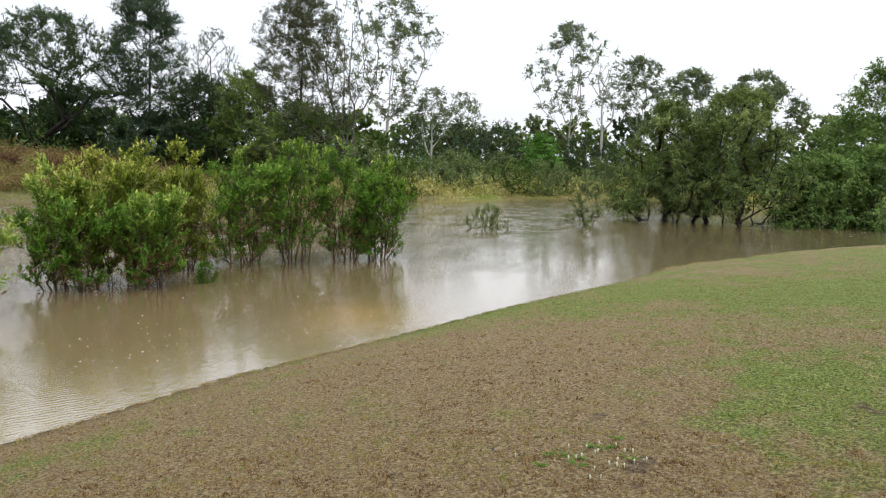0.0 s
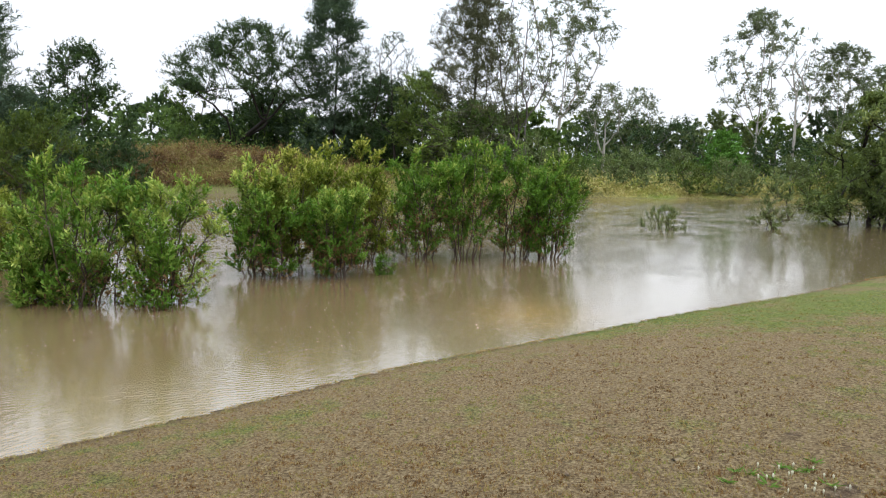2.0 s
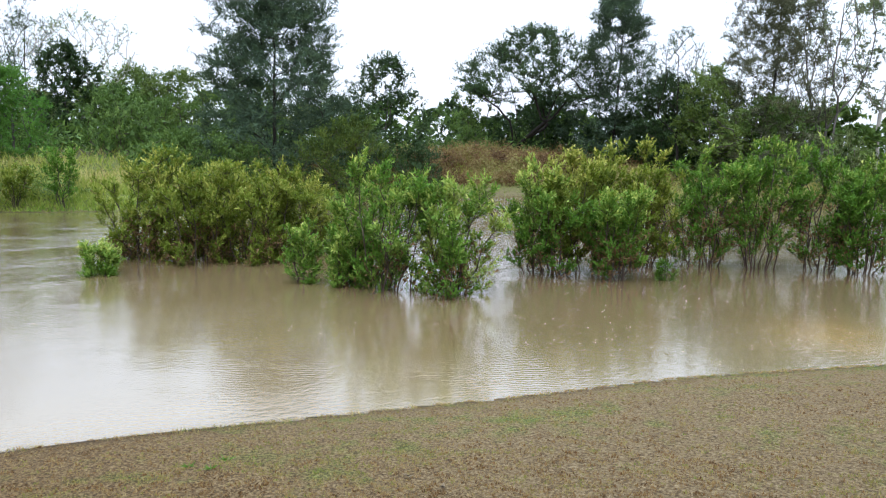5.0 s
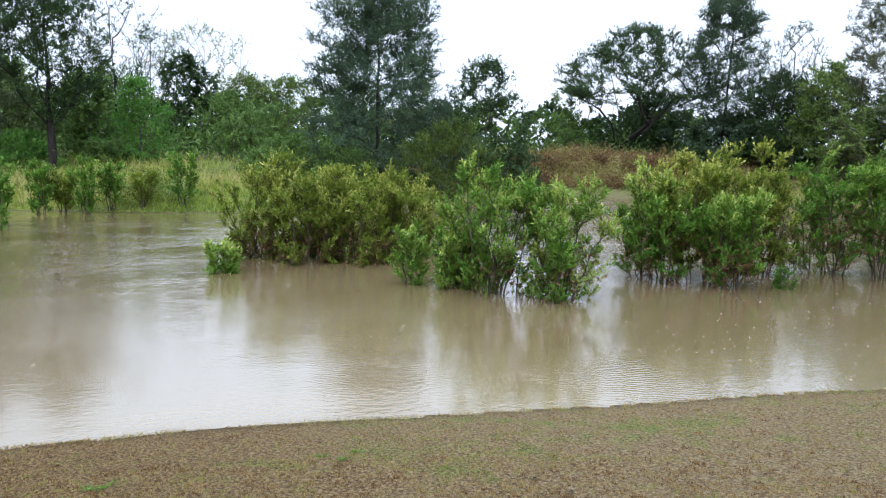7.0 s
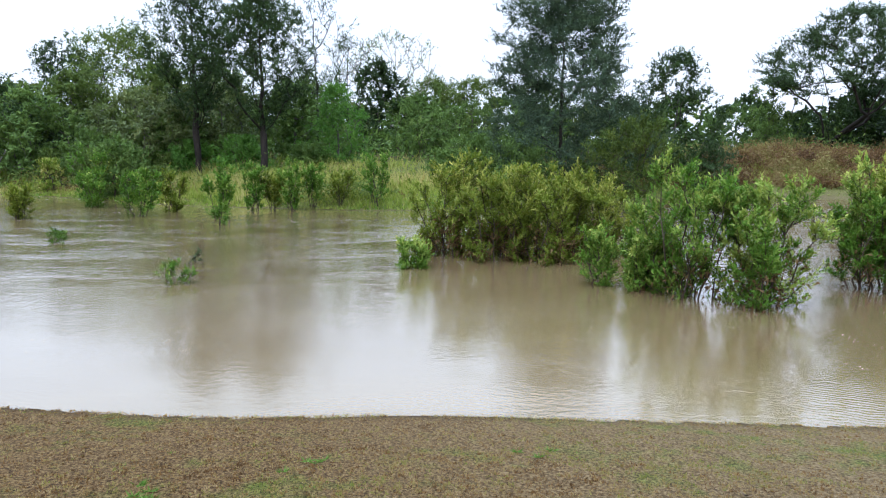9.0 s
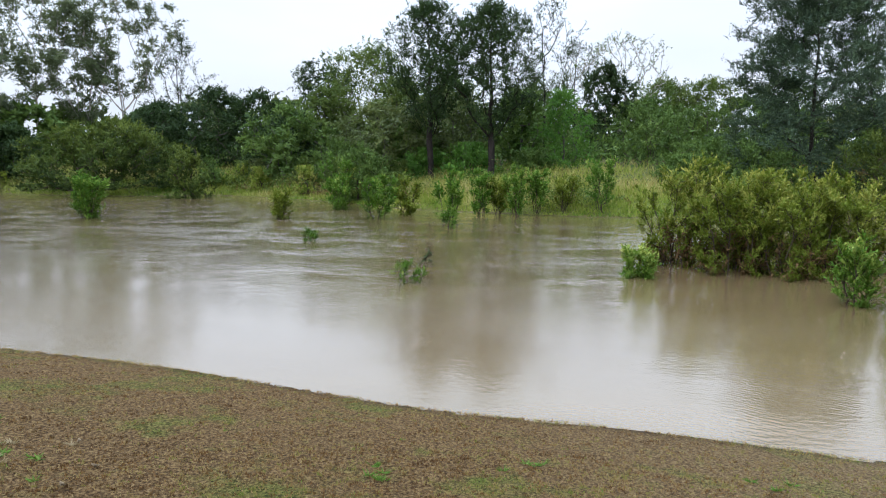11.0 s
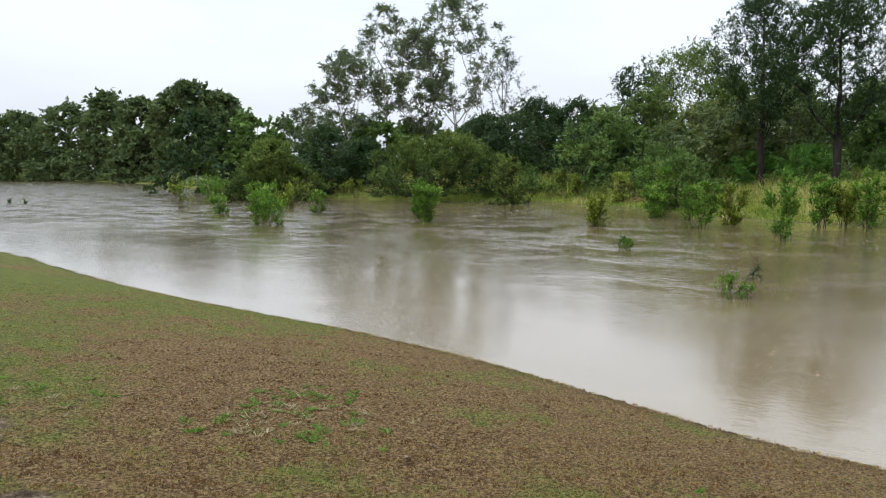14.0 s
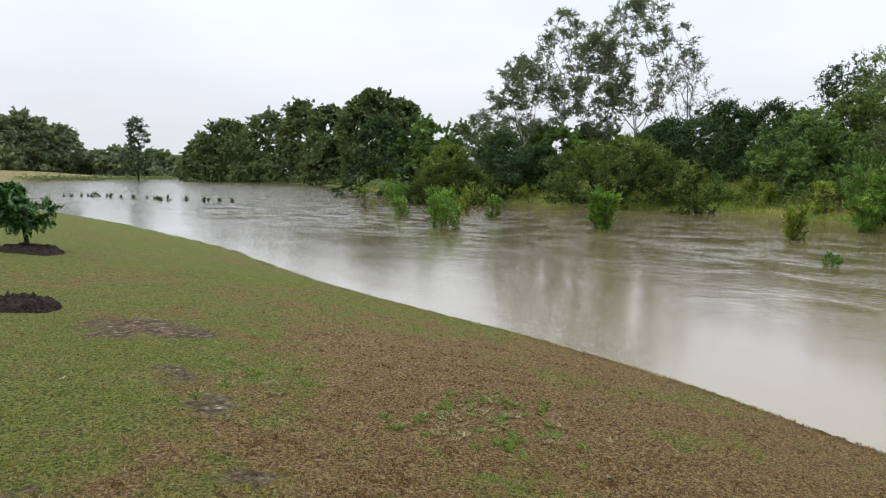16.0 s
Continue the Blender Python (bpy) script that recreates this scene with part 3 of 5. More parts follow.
def crown_goals(rng, n, h, r, low, shape, hollow=0.45):
    """Places for the leaf clumps of a crown of height h and half-width r, whose foliage begins at low * h."""
    z = low * h + (1 - low) * h * rng.uniform(0, 1, n) ** (0.62 if shape == "vase" else 1.1 if shape == "dome" else 0.85)
    q = (z - low * h) / ((1 - low) * h)
    if shape == "cone":
        prof = (1 - q) ** 0.55 * 0.95 + 0.05
    elif shape == "spire":
        # whorls of long limbs below, thinning to an open point
        prof = (1 - q) ** 0.42 * (0.86 + 0.14 * np.cos(2 * np.pi * q * 6)) + 0.07
    elif shape == "dome":
        prof = np.sqrt(np.maximum(0, 1 - q ** 2)) * 0.98 + 0.04
    elif shape == "umbrella":
        prof = np.sqrt(np.maximum(0, 1 - (2 * q - 1.0) ** 2)) * 0.6 + 0.45 * q
    elif shape == "vase":
        prof = (0.5 + 0.5 * np.sin(np.pi * np.clip(q * 0.8 + 0.10, 0, 1))) * np.maximum(0, 1 - q ** 5) ** 0.5 + 0.05
    else:
        prof = np.sqrt(np.maximum(0.02, 1 - (2 * q - 1) ** 2))
    a = rng.uniform(0, 2 * np.pi, n)
    lump = 1 + (0.34 if shape == "vase" else 0.22) * np.sin(2 * a + 5 * q + rng.uniform(0, 6)) + 0.15 * np.sin(3 * a - 7 * q + rng.uniform(0, 6))
    rad = r * prof * lump * rng.uniform(0, 1, n) ** hollow
    g = np.stack([rad * np.cos(a), rad * np.sin(a), z], 1)
    return g[np.argsort(g[:, 2] + 0.5 * rad)]


def plant(name, label, category, x, y, top, r, seed, leaf, wood, shape="round", low=0.3, clumps=70, per=90, size=(0.22, 0.09), spread=0.55,
          stems=1, trunk_r=0.14, droop=0.0, rise=0.0, lean=(0.0, 0.0), group="", flat=1.0, lit_tip_tint=0.0, sides=6, tint_mid=0.45, climb=0.45, trunk_to=0.0, tip_r=0.010,
          pull=1.0, power=1.9, back=2.2, facing=1.0, hollow=0.45, steps=(0.35, 0.7, 1.0)):
    """A tree or shrub: tapered trunk and limbs, and leafy sprays along the outer part of each limb."""
    rng = np.random.default_rng(seed)
    z0 = ground_z(x, y)
    h = top - z0
    base = thing(name, (x, y, z0 - 0.03), label, category, group)
    goals = crown_goals(rng, clumps, h * (0.92 if shape == "vase" else 0.97), r, low, shape, hollow)
    goals[:, 0] += lean[0] * (goals[:, 2] / h) ** 1.5
    goals[:, 1] += lean[1] * (goals[:, 2] / h) ** 1.5
    if shape == "vase":
        # a few leading shoots stand clear of the rest
        goals[:, 2] += h * 0.16 * (rng.uniform(0, 1, clumps) - 0.45) * (goals[:, 2] > 0.5 * h)
    lines = []
    for k in range(stems):
        a = rng.uniform(0, 2 * np.pi)
        foot = np.array([math.cos(a), math.sin(a)]) * (0.0 if stems == 1 else r * rng.uniform(0.05, 0.45))
        head = foot * rng.uniform(1.0, 1.7) + rng.normal(size=2) * 0.05 * h * 0.4
        reach = h * (trunk_to if trunk_to else 0.9 if shape == "cone" else max(low + 0.12, 0.35) if stems > 1 else low + (1 - low) * 0.55)
        line = []
        for q in np.linspace(0, 1, 9):
            px = foot + (head - foot) * q + rng.normal(size=2) * (0.004 if stems == 1 else 0.010) * h * (q > 0)
            line.append((px[0] + lean[0] * (q * reach / h) ** 1.5, px[1] + lean[1] * (q * reach / h) ** 1.5, reach * q))
        lines.append(line)
    nodes, parent, roots = skeleton(lines, goals, rng, 0.03 if climb > 0.8 else 0.06, climb, pull, steps)
    kind = "trunk" if stems == 1 else "stem"
    for me in limb_meshes(kind, nodes, parent, trunk_r, tip_r, sides=sides, power=power):
        part(kind, me, wood, base)
    if leaf is None or per == 0:
        return base
    # leafy shoots along the last stretch of each limb
    shoots = max(3, per // 12)
    m = clumps * shoots
    limb = goals - roots
    span = np.linalg.norm(limb, axis=1, keepdims=True)
    limb = limb / (span + 1e-9)
    stretch = np.minimum(span * 0.8, back * spread)
    head = np.repeat(goals, shoots, axis=0)
    along = np.repeat(limb, shoots, axis=0)
    head = head - along * np.repeat(stretch, shoots, axis=0) * rng.uniform(0, 1, (m, 1)) ** 1.3
    out = unit(head - np.array([0, 0, 0.35 * h]))
    scale = np.repeat(rng.uniform(0.65, 1.3, clumps), shoots)[:, None]
    start = head + rng.normal(size=(m, 3)) * [1, 1, 0.7 * flat] * spread * 0.30 * scale
    heading = unit(rng.normal(size=(m, 3)) * [0.8, 0.8, 0.5 * flat] + 0.7 * along * [1, 1, 0.6] + 0.35 * out + np.array([0, 0, rise - 0.6 * droop]))
    each = max(4, per // shoots)
    q = rng.uniform(0, 1, (m, each, 1))
    run = spread * 1.35 * rng.uniform(0.6, 1.4, (m, 1, 1))
    c = start[:, None] + heading[:, None] * q * run + rng.normal(size=(m, each, 3)) * spread * 0.09
    c[:, :, 2] -= droop * run[:, :, 0] * q[:, :, 0] ** 2 * 0.6
    c = c.reshape(-1, 3)
    n = len(c)
    q = q.reshape(-1)
    c[:, 2] = np.clip(c[:, 2], 0.02 * h, h * 1.12)
    way = unit(0.8 * np.repeat(heading, each, axis=0) + 0.65 * rng.normal(size=(n, 3)) + np.array([0, 0, 0.5 * rise - droop]))
    face = facing * (np.array([0, 0, 1.0]) + 0.5 * np.repeat(out, each, axis=0)) + 0.6 * rng.normal(size=(n, 3))
    v, f = leaves(c, way, size[0], size[1], rng, face)
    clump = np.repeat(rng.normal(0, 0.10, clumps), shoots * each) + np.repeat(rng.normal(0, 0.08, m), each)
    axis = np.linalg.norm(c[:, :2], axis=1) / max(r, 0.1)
    # shading in the tint: top, outer and shoot-end leaves lighter, low and inner darker
    tint = tint_mid + clump + rng.normal(0, 0.10, n) + lit_tip_tint * (c[:, 2] / h - 0.6 + 0.3 * (axis - 0.6) + 0.4 * (q - 0.5))
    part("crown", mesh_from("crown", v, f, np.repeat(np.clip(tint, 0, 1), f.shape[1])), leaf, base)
    return base


def curved(start, end, bend, steps, rng, jitter):
    """Lines from start to end that leave along the upright and lean out towards the end."""
    q = np.linspace(0, 1, steps)[None, :, None]
    line = start[:, None] + (end - start)[:, None] * np.concatenate([q ** bend, q ** bend, q], 2)
    return line + rng.normal(size=line.shape) * jitter * (q > 0) * (q < 1)


def line_at(lines, which, q):
    """Points and directions at q, 0 to 1, along the given lines."""
    steps = lines.shape[1] - 1
    t = np.clip(q * steps, 0, steps - 1e-6)
    k = t.astype(int)
    a, b = lines[which, k], lines[which, k + 1]
    return a + (b - a) * (t - k)[:, None], unit(b - a)


def stemmed_bush(name, label, category, x, y, top, r, seed, leaf, group, stems=10, branches=14, shoots=9, each=10, low=0.3, size=(0.085, 0.032), shoot=0.19,
                 stem_r=0.020, foot=0.35, dry=90, tips=0.5, tint_mid=0.42, upright=1.0):
    """A bush of many thin stems fanning out of one foot, bare below, with upright leafy shoots above and paler young tips."""
    rng = np.random.default_rng(seed)
    z0 = min(ground_z(x, y), -0.02) if in_water(np.array([x]), np.array([y]))[0] else ground_z(x, y)
    h = top - z0
    base = thing(name, (x, y, z0 - 0.02), label, category, group)
    a = np.arange(stems) * 2.4 + rng.uniform(0, 6) + rng.normal(0, 0.3, stems)
    rad = np.sqrt((np.arange(stems) + 0.6) / stems) * rng.uniform(0.75, 1.05, stems)
    ring = np.stack([np.cos(a), np.sin(a)], 1)
    foots = np.concatenate([ring * (r * foot * rad * rng.uniform(0.4, 1.2, stems))[:, None], np.zeros((stems, 1))], 1)
    tall = h * 0.95 * (1 - 0.22 * rad ** 2) * rng.uniform(0.82, 1.06, stems)
    heads = np.concatenate([ring * (r * rad)[:, None], tall[:, None]], 1)
    lines = curved(foots, heads, 1.35, 8, rng, 0.018 * h)
    # side branches
    m = stems * branches
    of = np.repeat(np.arange(stems), branches)
    q = low + (0.98 - low) * rng.uniform(0, 1, m) ** 0.8
    p, d = line_at(lines, of, q)
    b = rng.uniform(0, 2 * np.pi, m)
    away = np.stack([np.cos(b), np.sin(b), np.zeros(m)], 1) + 0.5 * np.concatenate([ring[of], np.zeros((m, 1))], 1)
    length = (0.34 + 0.30 * (1 - q)) * min(r, 1.0) * rng.uniform(0.6, 1.3, m)
    way = unit(away + np.array([0, 0, 0.55 * upright]) + 0.5 * d)
    ends = p + way * length[:, None]
    limbs = curved(p, ends, 0.8, 4, rng, 0.02 * r)
    stem_rad = stem_r * (1 - 0.72 * np.linspace(0, 1, 8))
    for k in range(stems):
        v1, f1 = tubes(lines[k, :-1], lines[k, 1:], stem_rad[:-1], stem_rad[1:], 6)
        one = limbs[of == k]
        wide = np.tile(stem_r * np.array([0.42, 0.34, 0.26, 0.18]), (len(one), 1))
        v2, f2 = tubes(one[:, :-1].reshape(-1, 3), one[:, 1:].reshape(-1, 3), wide[:, :-1].ravel(), wide[:, 1:].ravel(), 3)
        part("stem", mesh_from("stem", np.concatenate([v1, v2]), np.concatenate([f1, f2 + len(v1)]), smooth=True), BARK_STEM, base)
    # leafy shoots on the branches and on the stems' ends
    n = m * shoots
    who = np.repeat(np.arange(m), shoots)
    s0, d0 = line_at(limbs, who, rng.uniform(0.15, 1.0, n))
    s0[::9] = line_at(lines, of[who[::9]], rng.uniform(0.8, 1.0, len(who[::9])))[0]
    go = unit(0.55 * d0 + rng.normal(size=(n, 3)) * [0.5, 0.5, 0.3] + np.array([0, 0, 0.62 * upright]))
    run = shoot * rng.uniform(0.6, 1.4, n)
    u = (np.arange(each)[None] + rng.uniform(0, 1, (n, each))) / each
    c = s0[:, None] + go[:, None] * (u * run[:, None])[:, :, None]
    side = unit(np.cross(np.repeat(go, each, axis=0), rng.normal(size=(n * each, 3))))
    lw = unit(np.repeat(go, each, axis=0) * (0.35 + 0.9 * u.reshape(-1, 1)) + side * 0.85)
    c = c.reshape(-1, 3) + lw * size[0] * 0.45
    face = np.array([0, 0, 1.0]) + 0.55 * np.repeat(go, each, axis=0) - 0.4 * side + 0.35 * rng.normal(size=(n * each, 3))
    keep = c[:, 2] > 0.05 * h
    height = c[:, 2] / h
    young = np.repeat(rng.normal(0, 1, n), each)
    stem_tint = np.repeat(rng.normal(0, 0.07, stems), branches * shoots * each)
    # young shoot ends paler; the height term paints highlight above and shade below
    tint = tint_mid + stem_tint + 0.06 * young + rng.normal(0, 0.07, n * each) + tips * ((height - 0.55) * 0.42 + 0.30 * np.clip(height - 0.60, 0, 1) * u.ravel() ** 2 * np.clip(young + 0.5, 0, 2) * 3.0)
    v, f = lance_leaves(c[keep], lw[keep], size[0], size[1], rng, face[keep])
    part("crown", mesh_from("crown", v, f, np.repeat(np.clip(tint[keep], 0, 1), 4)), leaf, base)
    if dry:
        # dead leaves that hang on the lower twigs
        k = np.nonzero(q < low + 0.4)[0]
        k = k[rng.integers(0, len(k), dry * 9)]
        c = line_at(limbs, k, rng.uniform(0, 1, len(k)))[0] + rng.normal(size=(len(k), 3)) * 0.05
        v, f = leaves(c, rng.normal(size=c.shape) - [0, 0, 0.8], size[0] * 1.1, size[1] * 1.3, rng)
        part("dry_leaves", mesh_from("dry_leaves", v, f, np.repeat(np.clip(rng.normal(0.5, 0.2, len(c)), 0, 1), 3)), LEAF_BROWN, base, "dead reddish-brown leaves on the lower stems")
    return base


# kinds of plants
def gum_tree(x, y, top, r, seed, clumps=70, per=70, low=0.38, lean=(0, 0), label="tall gum tree with pale trunk and loose grey-green leaf clumps"):
    plant("gum_tree", label, "tree", x, y, top, r, seed, LEAF_GUM, BARK_PALE, "round", low, int(clumps * 1.25), per * 2, (0.23, 0.09), 0.50, 1, 0.15, droop=0.35, climb=1.4, trunk_to=0.8,
          lean=lean, group="gum trees on the far bank", facing=0.5, power=1.6, back=1.2, hollow=0.35)


def casuarina(x, y, top, r, seed, leaf=None, clumps=190, label="dark grey-green casuarina with fine drooping needles", per=84):
    plant("casuarina_tree", label, "tree", x, y, top, r, seed, leaf or LEAF_CAS, BARK_DARK, "spire", 0.05, clumps, per, (0.30, 0.06), 0.62, 1, 0.19, sides=4,
          droop=0.1, rise=0.25, flat=0.5, group="casuarinas on the far bank", pull=0.62, power=1.5, climb=0.25, back=3.5, trunk_to=0.96, hollow=0.38, facing=0.6)


def broad_tree(x, y, top, r, seed, leaf=None, low=0.12, clumps=110, per=108, label="dense green broadleaf tree on the far bank", size=(0.23, 0.115), shape="round", sides=4,
               spread=0.0, hollow=0.45, steps=(0.5, 1.0)):
    plant("broadleaf_tree", label, "tree", x, y, top, r, seed, leaf or LEAF_BROAD, BARK_GREY, shape, low, clumps, per, size, spread or max(0.45, 0.2 * r), 1, 0.14, droop=0.2, rise=0.15, sides=sides,
          group="trees on the far bank", power=1.6, hollow=hollow, steps=steps, facing=0.35 if shape == "dome" else 0.8)


def sparse_tree(x, y, top, r, seed, label="sparse thin tree with bare twigs showing", clumps=90, per=48, wood=None):
    plant("sparse_tree", label, "tree", x, y, top, r, seed, LEAF_DARK, wood or BARK_DARK, "round", 0.36, clumps, per, (0.16, 0.06), 0.45, 1, 0.12, trunk_to=0.8, climb=1.1,
          group="trees on the far bank", power=1.6, hollow=0.35, tip_r=0.014)


def bank_shrub(x, y, top, r, seed, leaf=None, label="low leafy shrub on the far bank", per=96, clumps=60):
    plant("bank_shrub", label, "shrub", x, y, top, r, seed, leaf or LEAF_BROAD, BARK_STEM, "dome", 0.05, clumps, per, (0.19, 0.07), 0.42, 3, 0.05, rise=0.5,
          group="shrubs on the far bank", sides=4)


def water_bush(x, y, top, r, seed, leaf=None, low=0.3, stems=10, label="green bottlebrush bush standing in flood water", dry=90, branches=14, tips=0.5, tint_mid=0.46):
    stemmed_bush("bottlebrush_bush", label, "bush", x, y, top, r, seed, leaf or LEAF_BUSH, "bushes in the flood water", stems, branches, low=low, dry=dry, tips=tips, tint_mid=tint_mid)


def sapling(x, y, top, r, seed, leaf=None, label="young green sapling standing in shallow flood water", stems=5, low=0.14, shoots=7, upright=1.1, branches=11):
    stemmed_bush("sapling", label, "shrub", x, y, top, r, seed, leaf or LEAF_BUSH, "saplings along the far edge", stems, branches, shoots, 6, low, (0.13, 0.056), 0.22, 0.018, 0.3, 0, 0.35,
                 upright=upright)


# trees on the far bank, seen downstream
plant("umbrella_tree", "wide umbrella-crowned tree with fine dark foliage", "tree", -55.5, 39.3, 14.6, 5.9, 11, LEAF_DARK, BARK_DARK, "dome", 0.48, 260, 108,
      (0.26, 0.10), 0.66, 2, 0.22, flat=0.3, lean=(1.6, -1.0), climb=0.8, hollow=0.16, power=1.7, back=1.2)
casuarina(-50.3, 45.0, 18.3, 5.0, 12, None, 700)
sparse_tree(-42.6, 45.3, 13.8, 2.5, 13)
broad_tree(-46.3, 47.2, 10.3, 3.6, 14, LEAF_DARK)
broad_tree(-47.7, 48.8, 10.2, 3.7, 26, LEAF_DARK)
broad_tree(-43.7, 51.5, 9.8, 3.5, 27, LEAF_DARK)
broad_tree(-37.5, 49.5, 8.0, 2.8, 28, LEAF_BROAD)
broad_tree(-56.2, 41.8, 8.4, 3.0, 29, LEAF_DARK)
broad_tree(-39.4, 45.3, 10.2, 3.0, 15, LEAF_YELLOW, label="yellow-green leafy tree on the far bank")
casuarina(-38.0, 50.4, 18.1, 5.4, 16, LEAF_BROWNCAS, 560, "casuarina with browning foliage")
plant("gum_tree", "very tall thin gum tree with bare branches", "tree", -35.5, 53.6, 20.4, 3.9, 17, LEAF_GUM, BARK_GREY, "round", 0.35, 80, 60, (0.26, 0.08), 0.5,
      2, 0.14, droop=0.6, climb=2.2)
gum_tree(-35.4, 60.8, 19.8, 3.4, 18, 80, 75, 0.35, (0.9, 0.6))
gum_tree(-33.4, 66.4, 11.2, 1.7, 19, 30)
gum_tree(-36.2, 80.6, 12.3, 2.8, 20, 45)
for k, (x, y, top, r) in enumerate([(-38.7, 72.7, 8.2, 3.4), (-35.0, 76.7, 8.2, 3.5), (-30.3, 78.8, 8.1, 3.6), (-20.4, 79.8, 6.7, 3.0), (-15.8, 78.9, 6.0, 3.3),
                                    (2.1, 66.4, 4.2, 2.8), (-9.5, 77.5, 6.0, 3.3), (-3.5, 72.0, 5.6, 3.2)]):
    broad_tree(x, y, top, r, 30 + k, LEAF_DARK, 0.05, 80, 60, "dark dense round tree far across the water")
broad_tree(-24.2, 74.6, 6.5, 2.3, 40, LEAF_GREEN, label="bright green round tree far across the water")
gum_tree(-23.2, 82.2, 20.2, 4.6, 41, 95, 75)
plant("dead_tree", "bare pale gum with few leaves", "tree", -18.5, 78.3, 15.0, 2.0, 42, LEAF_GUM, BARK_PALE, "umbrella", 0.4, 26, 12, (0.26, 0.09), 0.4, 1, 0.14, climb=1.3)
gum_tree(-15.6, 84.0, 16.0, 3.3, 43, 85, 85)
gum_tree(-9.4, 79.9, 13.8, 3.0, 44, 80, 120, 0.25)
gum_tree(-2.8, 75.4, 12.6, 3.7, 45, 100, 130, 0.2)
broad_tree(6.3, 62.2, 10.7, 3.6, 46, LEAF_BROAD, 0.1, 170, 120, "large leafy tree behind the flooded willows")
broad_tree(12.0, 60.0, 10.0, 4.5, 47, LEAF_BROAD, 0.1, 100, 72, "large leafy tree behind the flooded willows")
for k, (x, y, top, r) in enumerate([(-28.6, 57.7, 3.4, 2.0), (-22.9, 62.3, 3.0, 2.6), (-19.9, 67.5, 2.9, 2.2), (-16.7, 70.5, 3.7, 2.3), (-28.7, 50.8, 2.9, 1.9),
                                    (-30.5, 48.8, 5.0, 2.0), (-25.5, 66.0, 4.2, 2.3), (-12.0, 71.5, 4.0, 2.2),
                                    (-26.5, 60.5, 3.2, 2.0), (-20.8, 64.8, 3.4, 2.0), (-14.2, 72.6, 4.4, 2.4), (-9.0, 70.0, 3.8, 2.2), (-28.5, 62.5, 4.4, 2.4), (-31.5, 56.0, 4.2, 2.2)]):
    bank_shrub(x, y, top, r, 50 + k, LEAF_DOME if k % 3 == 1 else LEAF_OLIVE, "olive-green shrub at the far water's edge", 72, 66)

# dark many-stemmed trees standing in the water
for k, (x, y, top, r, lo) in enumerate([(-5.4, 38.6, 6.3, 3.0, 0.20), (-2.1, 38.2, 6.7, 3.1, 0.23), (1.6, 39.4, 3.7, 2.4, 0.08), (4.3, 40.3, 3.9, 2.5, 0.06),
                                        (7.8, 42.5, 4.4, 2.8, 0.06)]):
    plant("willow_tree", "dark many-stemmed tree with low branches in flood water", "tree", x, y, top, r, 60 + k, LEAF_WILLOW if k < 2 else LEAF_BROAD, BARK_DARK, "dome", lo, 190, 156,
          (0.18, 0.06), 0.40, 5, 0.13, droop=0.4, lit_tip_tint=0.4, group="trees standing in the water")

# trees on the far bank, straight across
casuarina(-44.5, 12.2, 14.2, 6.3, 70, None, 860)
broad_tree(-47.7, 21.0, 9.8, 2.9, 71, LEAF_DARK, label="dark dense tree beside the casuarina")
plant("open_shrub", "open olive shrub with many thin stems", "shrub", -32.8, 12.5, 4.5, 2.3, 72, LEAF_DOME, BARK_STEM, "vase", 0.2, 130, 130, (0.14, 0.045), 0.30, 7, 0.04,
      rise=0.6)
broad_tree(-58.7, 34.6, 9.6, 2.1, 73, LEAF_BROAD, 0.2, 50)
for k, (x, y, top, r) in enumerate([(-55.2, 29.6, 7.0, 3.0), (-58.0, 34.4, 6.8, 3.0), (-59.4, 41.2, 7.2, 3.0), (-55.6, 46.5, 6.7, 3.0), (-49.9, 3.5, 5.9, 2.5),
                                    (-51.6, 7.1, 6.4, 2.5), (-53.0, 12.0, 6.0, 2.6), (-52.0, 17.5, 6.0, 2.6)]):
    bank_shrub(x, y, top, r, 80 + k, LEAF_BROAD, "light green leafy shrub below the trees", 90, 60)
broad_tree(-44.0, -2.0, 6.6, 1.9, 92, LEAF_GREEN, 0.05, 90, 110, "bright green conical young tree", (0.2, 0.06), "dome")
plant("dead_tree", "pale bare-branched dead tree with few leaves", "tree", -62.0, 1.9, 13.2, 3.6, 93, LEAF_YELLOW, BARK_PALE, "round", 0.45, 190, 12, (0.2, 0.08), 0.4, 1, 0.15, climb=0.9, tip_r=0.02, power=1.5, hollow=0.3, trunk_to=0.7)
sparse_tree(-64.0, -1.9, 13.2, 2.2, 94)
broad_tree(-58.1, 0.6, 10.2, 2.2, 95, LEAF_DARK)
broad_tree(-67.8, 5.9, 9.8, 3.3, 96, LEAF_YELLOW, label="yellow-green tree behind the casuarina")
broad_tree(-71.3, 10.2, 10.2, 3.2, 97, LEAF_YELLOW, label="yellow-green tree behind the casuarina")
broad_tree(-66.0, 16.0, 9.4, 3.2, 98, LEAF_BROAD)
for k, (x, y, top, r) in enumerate([(-40.6, -6.0, 11.3, 2.6), (-42.6, -10.0, 12.0, 2.6)]):
    plant("dark_trunk_tree", "tree with straight dark trunk and airy leafy crown", "tree", x, y, top, r, 100 + k, LEAF_DARK, BARK_DARK, "round", 0.34, 260, 96,
          (0.18, 0.07), 0.46, 1, 0.19, trunk_to=0.96, group="dark-trunked trees", pull=0.5, power=1.35, climb=0.7, hollow=0.4)
sparse_tree(-52.0, -3.7, 14.0, 2.4, 103, clumps=90)
